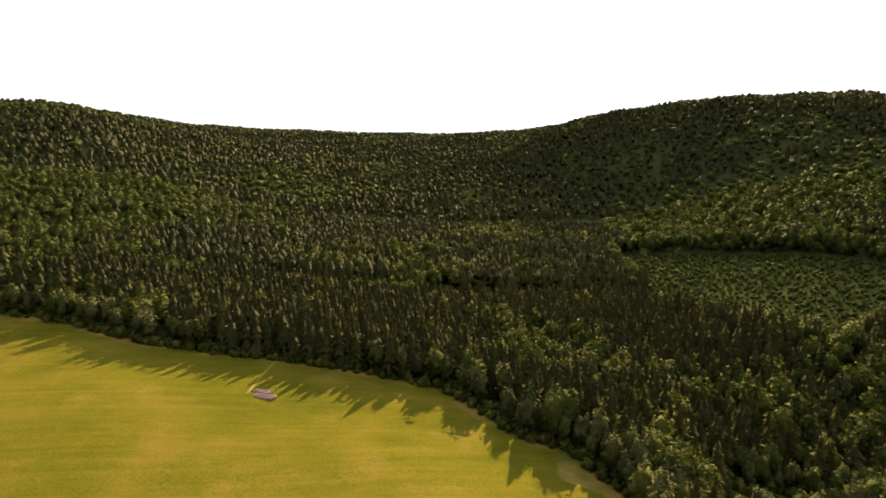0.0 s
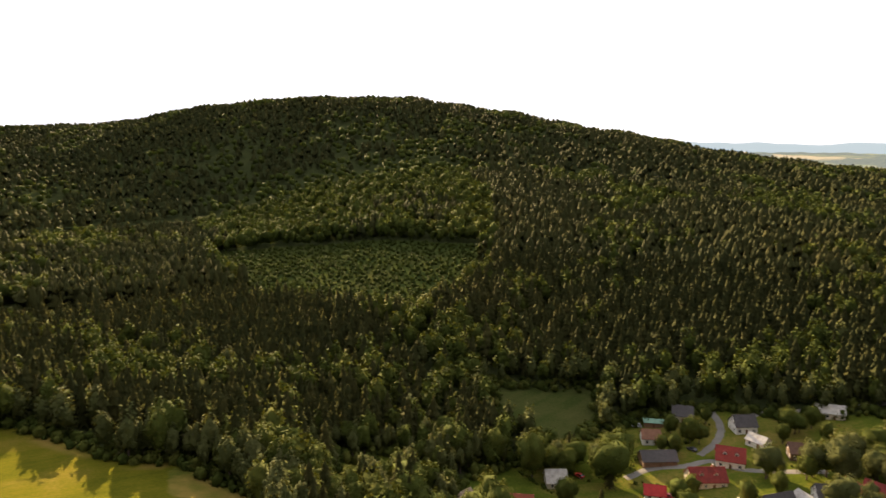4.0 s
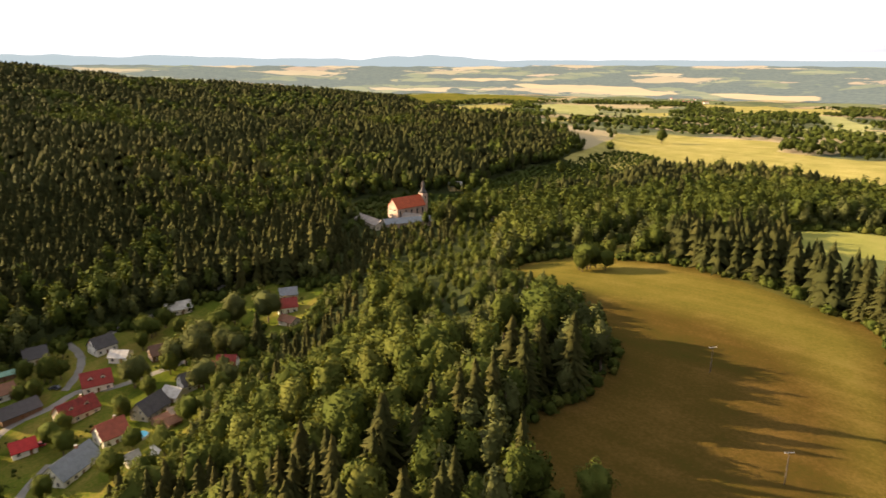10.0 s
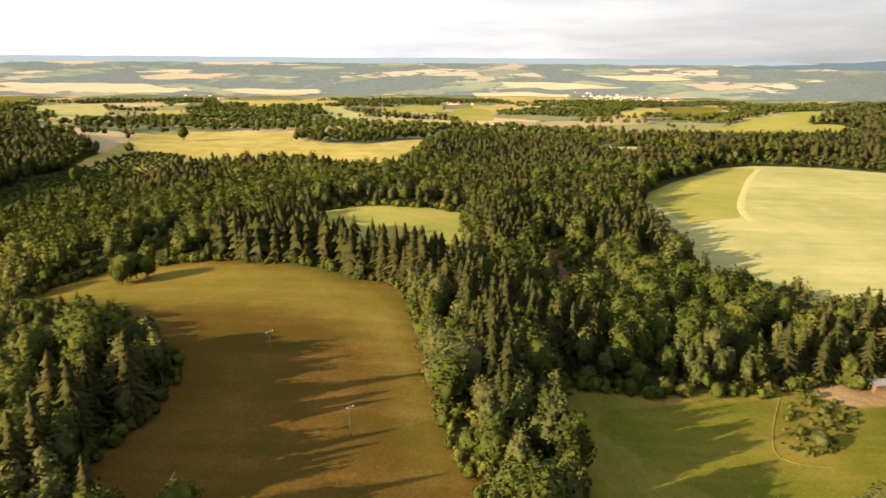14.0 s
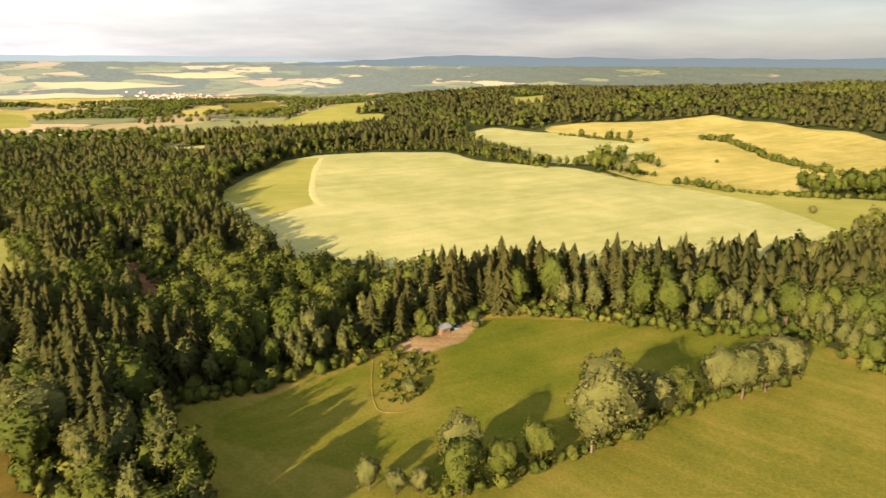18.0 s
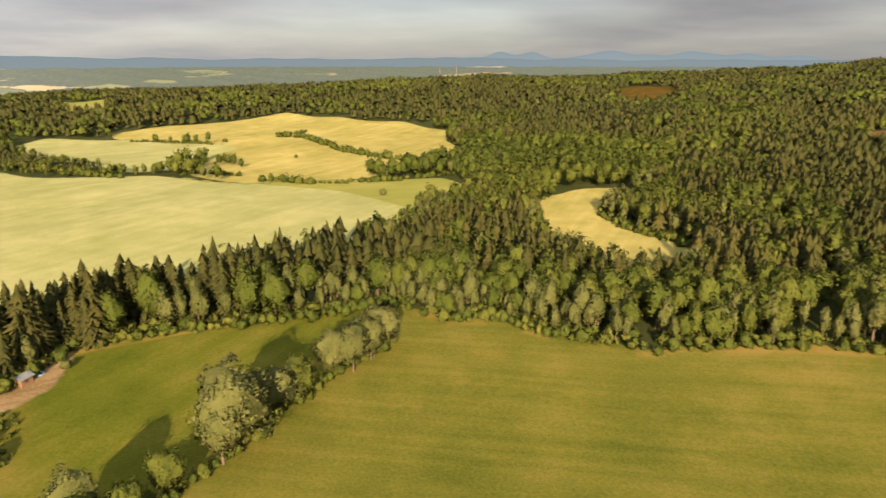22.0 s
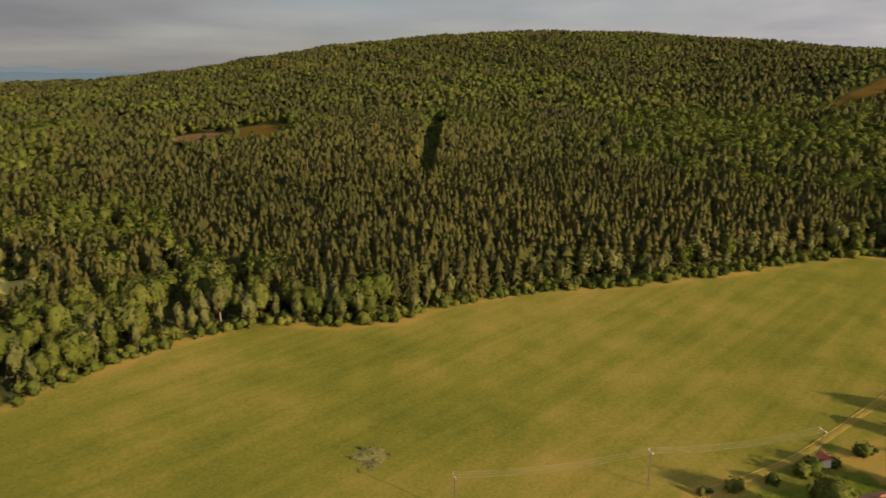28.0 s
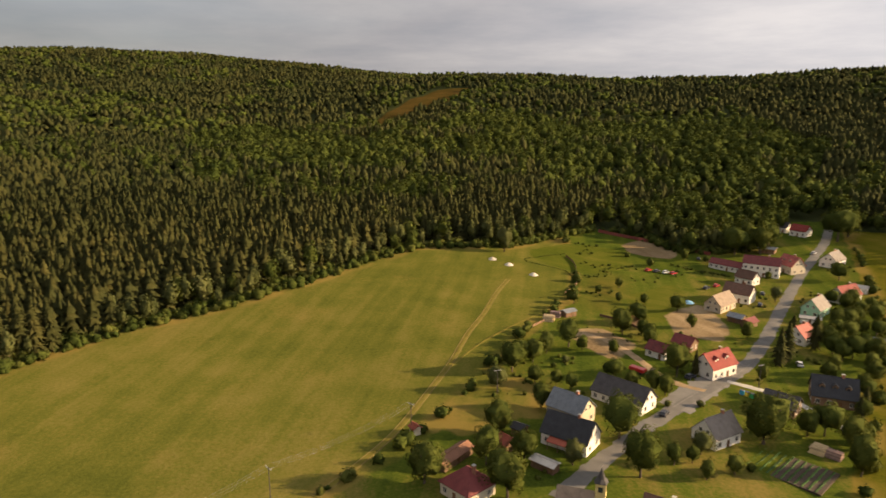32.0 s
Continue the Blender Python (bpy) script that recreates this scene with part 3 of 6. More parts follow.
def broadleaf(rng, level, puffs, leaves, size, slim=1.0, trunk=True, mid=0.52, tallness=0.46, core=0.88):
    """A broadleaf tree one unit high: trunk and limbs, and a crown of rounded leaf clumps with deep gaps between them, ragged with leaf sprays.
    Returns corners, triangles, which are bark, and the corners' normals."""
    cos, tris, bark, nors, base = [], [], [], [], 0

    def put(co, tri, is_bark, nor):
        nonlocal base
        cos.append(co)
        tris.append(tri + base)
        nors.append(nor)
        bark.extend([is_bark] * len(tri))
        base += len(co)

    mid, half = np.array((0, 0, mid)), np.array((0.28 * slim, 0.28 * slim, tallness))
    if trunk:
        ends = [((0, 0, 0), (0.01, 0, 0.34), 0.024, 0.016)]
        for k in range(4):
            a = k * 1.57 + rng.uniform(-0.4, 0.4)
            ends.append(((0.01, 0, 0.28 + 0.04 * k), (0.16 * slim * math.cos(a), 0.16 * slim * math.sin(a), 0.56 + 0.05 * k), 0.012, 0.004))
        for p, q, r0, r1 in ends:
            p, q = np.array(p), np.array(q)
            ring = np.array([(math.cos(k * 1.2566), math.sin(k * 1.2566), 0) for k in range(5)])
            co = np.vstack([p + ring * r0, q + ring * r1])
            put(co, np.array([t for k in range(5) for t in ((k, (k + 1) % 5, 5 + (k + 1) % 5), (k, 5 + (k + 1) % 5, 5 + k))]), True, np.vstack([ring, ring]))
    bm = bmesh.new()
    bmesh.ops.create_icosphere(bm, subdivisions=level, radius=1.0)
    out = np.array([v.co[:] for v in bm.verts])
    tri = np.array([[v.index for v in f.verts] for f in bm.faces])
    bm.free()
    # one-sided bulges make every crown uneven; each clump stands out by its own amount
    bulge = [(np.array(Vector((rng.gauss(0, 1), rng.gauss(0, 1), rng.gauss(0, 1))).normalized()), rng.uniform(-0.24, 0.24)) for _ in range(4)]
    clumps = []
    for c in range(puffs):
        up = 1 - 2 * (c + 0.5) / puffs
        a = c * 2.39996 + rng.uniform(-0.5, 0.5)
        d = np.array((math.sqrt(1 - up * up) * math.cos(a), math.sqrt(1 - up * up) * math.sin(a), up))
        clumps.append((d, rng.uniform(0.64, 1.10) * (1 + sum(w * max(0.0, d @ q) for q, w in bulge)), rng.uniform(1.9, 2.8) / math.sqrt(puffs)))

    def surface(out):
        """How far the crown reaches in each direction, and which way its surface faces."""
        reach, face = np.full(len(out), 0.52), out.copy()
        for d, far, wide in clumps:
            h = far * (1 - 0.34 * (np.arccos(np.clip(out @ d, -1, 1)) / wide) ** 2)
            face = np.where((h > reach)[:, None], 0.75 * out + 0.62 * (out - d) / wide, face)
            reach = np.maximum(reach, h)
        return reach * np.where(out[:, 2] < -0.45, 0.86, 1.0), face

    reach, face = surface(out)
    put(out * (reach * (core if leaves else 1.0))[:, None] * half + mid, tri, False, face + np.array([[rng.gauss(0, 0.12) for _ in range(3)] for _ in out]))
    if leaves:
        gen = np.random.default_rng(rng.randrange(10 ** 6))
        way = gen.normal(0, 1, (leaves, 3))
        way /= np.linalg.norm(way, axis=1)[:, None]
        reach, face = surface(way)
        at = way * (reach * gen.uniform(0.90, 1.03, leaves))[:, None] * half + mid
        flat = face / np.linalg.norm(face, axis=1)[:, None] + gen.normal(0, 0.55, (leaves, 3))
        flat /= np.linalg.norm(flat, axis=1)[:, None]
        u = np.cross(flat, (0.31, 0.22, 0.93))
        u /= np.linalg.norm(u, axis=1)[:, None]
        w = np.cross(flat, u)
        big, spin = size * gen.uniform(0.55, 1.35, leaves), gen.uniform(0, 6.28, leaves)
        co = np.stack([at + big[:, None] * (u * np.cos(spin + q * 2.1)[:, None] + w * np.sin(spin + q * 2.1)[:, None]) for q in range(3)], 1).reshape(-1, 3)
        nor = np.repeat(face + (0, 0, 0.1) + gen.normal(0, 0.20, (leaves, 3)), 3, 0)
        put(co, np.arange(leaves * 3).reshape(-1, 3), False, nor)
    return np.vstack(cos), np.vstack(tris), np.array(bark, bool), np.vstack(nors)


RNG = random.Random(11)
SHAPES = {
    "spruce": ([conifer(RNG, 16, 7) for _ in range(8)], [conifer(RNG, 6, 5, False) for _ in range(10)], [spindle(RNG, ((0.12, 0.175), (0.46, 0.150), (0.74, 0.092)), 5) for _ in range(12)], [spindle(RNG, ((0.2, 0.17), (0.66, 0.115)), 4) for _ in range(8)]),
    "leafy": ([broadleaf(RNG, 2, 32, 780, 0.027) for _ in range(9)], [broadleaf(RNG, 1, 24, 270, 0.042, 1.0, False, core=0.84) for _ in range(10)], [broadleaf(RNG, 1, 12, 90, 0.062, 1.05, False, core=0.85) for _ in range(10)], [broadleaf(RNG, 1, 7, 14, 0.11, 1.5, False) for _ in range(10)]),
    "birch": ([broadleaf(RNG, 2, 36, 640, 0.026, 0.66) for _ in range(7)], [broadleaf(RNG, 1, 26, 230, 0.039, 0.72, False, core=0.84) for _ in range(7)], [broadleaf(RNG, 1, 11, 80, 0.046, 0.8, False) for _ in range(6)], [broadleaf(RNG, 1, 7, 14, 0.10, 1.0, False) for _ in range(5)]),
    "shrub": ([], [broadleaf(RNG, 1, 9, 90, 0.070, 1.5, False) for _ in range(9)], [], []),
}
for co, tri, bark, nor in SHAPES["shrub"][1]:
    co[:, 2] -= 0.24
CROWN = {"spruce": NEEDLE, "leafy": LEAF, "birch": BIRCH, "shrub": LEAF}


def bend(me, nor):
    """Give foliage the normals of its crown."""
    me.polygons.foreach_set("use_smooth", np.ones(len(me.polygons), bool))
    me.normals_split_custom_set_from_vertices((nor / (np.linalg.norm(nor, axis=1)[:, None] + 1e-9)).astype(np.float32))


def wood(name, label, species, level, x, y, tall, tint):
    """Many trees of one species as one piece of woodland."""
    shapes = SHAPES[species][level]
    rng = np.random.default_rng(len(x) + level)
    which, spin = rng.integers(0, len(shapes), len(x)), rng.uniform(0, 6.28, len(x))
    wide = tall * rng.uniform(0.85, 1.2, len(x)) * ((1.18, 1.24, 1.26, 1.8)[level] if species == "spruce" else 1.0)
    z = height(x, y) - 0.3
    cos, tris, barks, tints, nors, base = [], [], [], [], [], 0
    for k, (co, tri, bark, nor) in enumerate(shapes):
        m = which == k
        n = int(m.sum())
        if not n:
            continue
        c, s = np.cos(spin[m])[:, None], np.sin(spin[m])[:, None]
        px = (co[None, :, 0] * c - co[None, :, 1] * s) * wide[m][:, None] + x[m][:, None]
        py = (co[None, :, 0] * s + co[None, :, 1] * c) * wide[m][:, None] + y[m][:, None]
        pz = co[None, :, 2] * tall[m][:, None] + z[m][:, None]
        cos.append(np.stack([px, py, pz], -1).reshape(-1, 3))
        nors.append(np.stack([nor[None, :, 0] * c - nor[None, :, 1] * s, nor[None, :, 0] * s + nor[None, :, 1] * c, nor[None, :, 2] + 0 * c], -1).reshape(-1, 3))
        tris.append((tri[None] + (np.arange(n) * len(co))[:, None, None]).reshape(-1, 3) + base)
        barks.append(np.tile(bark, n))
        tints.append(np.repeat(tint[m], len(co)))
        base += n * len(co)
    me = fill(bpy.data.meshes.new(name), np.vstack(cos), np.vstack(tris), [("tint", np.concatenate(tints))])
    me.materials.append(CROWN[species])
    me.materials.append(BARK)
    me.polygons.foreach_set("material_index", np.concatenate(barks).astype(np.int32))
    bend(me, np.vstack(nors))
    return tagged(new(name, me), label, "forest", kind="stuff")


def smooth_noise(x, y, size, seed):
    """Soft value noise in 0..1."""
    rng = np.random.default_rng(seed)
    grid = rng.uniform(0, 1, (64, 64))
    u, v = x / size + 500.3, y / size + 500.7
    i, j = np.floor(u).astype(int), np.floor(v).astype(int)
    f, h = u - i, v - j
    f, h = f * f * (3 - 2 * f), h * h * (3 - 2 * h)
    g = lambda a, b: grid[a % 64, b % 64]
    return (g(i, j) * (1 - f) + g(i + 1, j) * f) * (1 - h) + (g(i, j + 1) * (1 - f) + g(i + 1, j + 1) * f) * h


def scatter(r0, r1, gap, seed):
    """Jittered grid of places in a ring round the viewpoint."""
    rng = np.random.default_rng(seed)
    n = int(r1 / gap) + 1
    i, j = np.meshgrid(np.arange(-n, n + 1), np.arange(-n, n + 1))
    x = (i + 0.5 * (j % 2)).ravel() * gap + rng.uniform(-0.38, 0.38, i.size) * gap
    y = j.ravel() * gap * 0.92 + rng.uniform(-0.38, 0.38, i.size) * gap
    d = np.hypot(x, y)
    keep = (d >= r0) & (d < r1)
    return x[keep], y[keep], rng


def plant_woods():
    for level, (r0, r1, gap) in enumerate(((95, 260, 4.4), (260, 500, 5.4), (500, 850, 6.3), (850, 2500, 12.7))):
        x, y, rng = scatter(r0, r1, gap, 5 + level)
        free = open_land(x, y)
        bearing = np.degrees(np.arctan2(x, y)) % 360
        d = np.hypot(x, y)
        # woods end behind the crests; the low country to the east has scattered copses only
        east = eastern(x, y)
        copse = smooth_noise(x, y, 240, 3) * 0.72 + smooth_noise(x, y, 60, 4) * 0.28
        line = np.abs(smooth_noise(x, y, 210, 31) - 0.5) < 0.022
        keep = (free < -1.5) & ~(east & (copse < np.interp(d, [1300, 1900], [0.43, 0.47])) & ~line) & ((d < 2060) | east)
        behind = height(x * 1.03, y * 1.03) < height(x, y) - d * 0.03 * 0.12
        keep &= ~(behind & (d > 950))
        x, y, free, d = x[keep], y[keep], free[keep], d[keep]
        mix = smooth_noise(x, y, 75, 8) * 0.6 + smooth_noise(x, y, 24, 9) * 0.4 + rng.uniform(-0.12, 0.12, len(x))
        beech, fir = cover("beech", x, y), cover("fir", x, y)
        need = np.where((free > -13) & (d < 900), 0.27, 0.58 if level < 2 else 0.60)
        need = np.where(cover("mixed", x, y) > 0, 0.25, need)
        need = np.where(beech > 0, np.where(d > 850, 0.40, 0.24), np.where((fir > 0) & ((free < -13) | (d > 480)), 0.97, need))
        need = np.where(cover("row", x, y) > 0, 0.97, need)
        leafy = (mix > need) | (eastern(x, y) & (mix > 0.25))
        pale = leafy & (rng.uniform(0, 1, len(x)) < np.where((free > -16) & (d < 460), 0.72, 0.14)) & (beech < 0)
        thin = ~leafy | (rng.uniform(0, 1, len(x)) < np.where((free > -18) & (d < 420), 0.58, np.where(cover("tall", x, y) > 0, 0.31, (0.40, 0.46, 0.56, 0.72)[level])))
        # crown tint gets darker and more even with distance from the viewpoint
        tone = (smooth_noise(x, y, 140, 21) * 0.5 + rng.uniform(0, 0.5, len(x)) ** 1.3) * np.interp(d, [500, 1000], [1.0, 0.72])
        for species, m, lo, hi, label in (("spruce", ~leafy, (15, 14, 13.5, 12.5)[level], (22, 20, 19, 17.5)[level], "dense dark green spruce forest on the hillsides"), ("leafy", leafy & ~pale & thin, 12, 20, "broadleaf woodland of rounded green crowns"), ("birch", pale & thin, 11, 18, "pale green birches and willows along the forest edge")):
            if m.sum() > 3:
                tall = rng.uniform(lo, hi, int(m.sum())) * (1.0, 1.0, 1.0, 0.92)[level] * np.where(cover("tall", x[m], y[m]) > 0, 1.16 if species == "spruce" else 1.12, 1.0) * np.where(cover("low", x[m], y[m]) > 0, 0.5, 1.0)
                tall *= np.where(eastern(x[m], y[m]), 0.88, 1.0)
                tall *= np.where((free[m] > -6) & (cover("tall", x[m], y[m]) < 0) & (species != "spruce"), 0.8, 1.0)
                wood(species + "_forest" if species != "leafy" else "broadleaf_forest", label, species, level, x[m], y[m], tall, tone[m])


plant_woods()

# ---- things: helpers ----
def part(name, bm, mat, parent=None, label=""):
    """One mesh object from a bmesh, under a thing or a part."""
    me = bpy.data.meshes.new(name)
    bm.to_mesh(me)
    bm.free()
    me.materials.append(mat)
    ob = new(name, me)
    if parent is not None:
        ob.parent = parent
    if label:
        ob["label"] = label
    return ob


def share(name, me, parent, m):
    """Another object on a mesh that already stands."""
    ob = new(name, me)
    ob.parent, ob.matrix_basis = parent, m
    return ob


def empty(name, x, y, turn=0.0, z=None):
    ob = new(name)
    ob.matrix_basis = pose(x, y, float(height(x, y)) if z is None else z, 0, 0, turn)
    return ob


def box(bm, x0, x1, y0, y1, z0, z1):
    v = [bm.verts.new((x, y, z)) for z in (z0, z1) for x, y in ((x0, y0), (x1, y0), (x1, y1), (x0, y1))]
    for f in ((3, 2, 1, 0), (4, 5, 6, 7), (0, 1, 5, 4), (1, 2, 6, 5), (2, 3, 7, 6), (3, 0, 4, 7)):
        bm.faces.new([v[i] for i in f])
    return bm


def soft(bm, w):
    bmesh.ops.bevel(bm, geom=bm.edges[:], offset=w, segments=1, affect="EDGES")
    return bm


def tube(bm, p, q, r0, r1, n=8):
    p, q = Vector(p), Vector(q)
    u = (q - p).orthogonal().normalized()
    w = (q - p).normalized().cross(u)
    rings = [[bm.verts.new(c + (u * math.cos(k * 2 * math.pi / n) + w * math.sin(k * 2 * math.pi / n)) * r) for k in range(n)] for c, r in ((p, r0), (q, r1))]
    for k in range(n):
        bm.faces.new([rings[0][k], rings[0][(k + 1) % n], rings[1][(k + 1) % n], rings[1][k]])
    bm.faces.new(rings[0][::-1])
    bm.faces.new(rings[1])
    return bm


def prism(bm, outline, x0, x1):
    """A solid with one outline in (y, z), from x0 to x1."""
    a = [bm.verts.new((x0, y, z)) for y, z in outline]
    b = [bm.verts.new((x1, y, z)) for y, z in outline]
    n = len(outline)
    bm.faces.new(a[::-1])
    bm.faces.new(b)
    for k in range(n):
        bm.faces.new([a[k], a[(k + 1) % n], b[(k + 1) % n], b[k]])
    return bm


WALL = {
    "white": plain("white_plaster", (0.66, 0.63, 0.57), 0.10, 0.5),
    "cream": plain("cream_plaster", (0.50, 0.43, 0.32), 0.14, 0.5),
    "yellow": plain("yellow_plaster", (0.55, 0.42, 0.18), 0.12, 0.5),
    "green": plain("mint_plaster", (0.28, 0.50, 0.36), 0.10, 0.5),
    "timber": plain("dark_boards", (0.16, 0.095, 0.055), 0.30, 0.8),
    "stone": plain("pinkish_stone", (0.42, 0.30, 0.24), 0.22, 0.4),
}


def tiles(name, col, course=0.33, rough=0.75):
    """Roofing in courses, with weathering."""
    def build(g, p):
        own = g.add("ShaderNodeObjectInfo").outputs["Random"]
        big, small = g.noise(p, 0.7, 5), g.noise(p, 6.0, 3)
        z = g.add("ShaderNodeSeparateXYZ", i_0=p).outputs[2]
        row = g.math("FRACT", g.math("DIVIDE", z, course * 0.6))
        v = g.math("ADD", g.math("MULTIPLY", big, 0.55), g.math("MULTIPLY", small, 0.45))
        v = g.math("ADD", v, g.math("MULTIPLY", g.math("SUBTRACT", own, 0.5), 0.15))
        lo, hi = tuple(c * 0.55 for c in col), tuple(min(1.0, c * 1.4) for c in col)
        return g.ramp(v, (0.28, lo), (0.5, col), (0.75, hi)), row
    return material(name, build, rough, 0.0, 0.03, 0.0, 0.3)


ROOF = {
    "red": tiles("red_tiles", (0.185, 0.026, 0.019)), "brightred": tiles("bright_red_sheet", (0.38, 0.030, 0.028)),
    "brick": tiles("brick_red_tiles", (0.24, 0.062, 0.036)), "pinkred": tiles("light_red_tiles", (0.34, 0.095, 0.075)),
    "maroon": tiles("dark_red_tiles", (0.140, 0.034, 0.032)), "rust": tiles("rusty_sheet", (0.20, 0.095, 0.055)),
    "brown": tiles("brown_tiles", (0.115, 0.062, 0.042)), "tan": tiles("weathered_shingles", (0.23, 0.17, 0.12)),
    "dark": tiles("dark_slates", (0.060, 0.055, 0.055)), "black": tiles("black_slates", (0.032, 0.033, 0.037)),
    "slate": tiles("blue_grey_sheet", (0.15, 0.165, 0.18), rough=0.5), "grey": tiles("grey_brown_tiles", (0.18, 0.155, 0.135)),
    "pale": tiles("pale_sheet", (0.40, 0.375, 0.34), rough=0.6), "greenroof": tiles("green_sheet", (0.16, 0.30, 0.22), rough=0.5),
    "orange": tiles("orange_tiles", (0.36, 0.070, 0.024)),
}
FRAME = plain("window_frame_paint", (0.55, 0.50, 0.44), 0.1)
GLASS = plain("dark_window_glass", (0.025, 0.030, 0.036), 0.2, 1.0, 0.08, 0.0, spec=0.6)
BRICK = plain("chimney_brick", (0.30, 0.13, 0.085), 0.25, 2.0)
DOOR = plain("brown_door", (0.15, 0.075, 0.035), 0.2)
ASPHALT = plain("worn_asphalt", (0.155, 0.145, 0.130), 0.18, 0.25, 0.9, 0.01, 8.0)
CONCRETE = plain("pale_concrete", (0.36, 0.34, 0.30), 0.15, 0.3, 0.9)
DIRT = plain("dry_dirt", (0.30, 0.215, 0.125), 0.25, 0.3, 0.95, spec=0.02)
WORN = plain("dry_trodden_grass", (0.128, 0.106, 0.022), 0.35, 0.3, 0.95, spec=0.02)
STRAW = plain("pale_dry_straw", (0.275, 0.262, 0.120), 0.2, 0.3, 0.95, spec=0.02)
RUT = plain("worn_grass_ruts", (0.175, 0.135, 0.045), 0.28, 0.25, 0.95, spec=0.02)
METAL = plain("grey_steel", (0.32, 0.33, 0.34), 0.15, 1.0, 0.45, metal=0.6)
POST = plain("weathered_pole", (0.075, 0.062, 0.050), 0.2, 1.0)
RUBBER = plain("black_rubber", (0.02, 0.02, 0.02), 0.2)
STONE = plain("white_gravel", (0.42, 0.38, 0.32), 0.15, 1.2, 0.95, 0.06, 5.0)

# shared meshes for windows and doors
def pane_mesh(name, bm, mat):
    me = bpy.data.meshes.new(name)
    bm.to_mesh(me)
    bm.free()
    me.materials.append(mat)
    return me


def frame_bm(w, h, t=0.09, deep=0.07):
    bm = bmesh.new()
    for x0, x1, z0, z1 in ((-w / 2, w / 2, 0, t), (-w / 2, w / 2, h - t, h), (-w / 2, -w / 2 + t, t, h - t), (w / 2 - t, w / 2, t, h - t), (-t / 2, t / 2, t, h - t)):
        box(bm, x0, x1, -deep, 0.02, z0, z1)
    box(bm, -w / 2 - 0.08, w / 2 + 0.08, -deep - 0.08, 0.02, -0.06, 0)
    return bm


FRAME_ME = pane_mesh("window_frame", frame_bm(1.15, 1.35), FRAME)
PANE_ME = pane_mesh("pane", box(bmesh.new(), -0.5, 0.5, -0.03, 0.02, 0.08, 1.27), GLASS)
DOOR_ME = pane_mesh("door", soft(box(bmesh.new(), -0.5, 0.5, -0.06, 0.03, 0, 2.05), 0.02), DOOR)


def window_at(house_ob, x, y, z, turn, scale=1.0):
    w = share("window", FRAME_ME, house_ob, pose(x, y, z, 0, 0, turn) @ Matrix.Scale(scale, 4))
    share("pane", PANE_ME, w, Matrix.Identity(4))


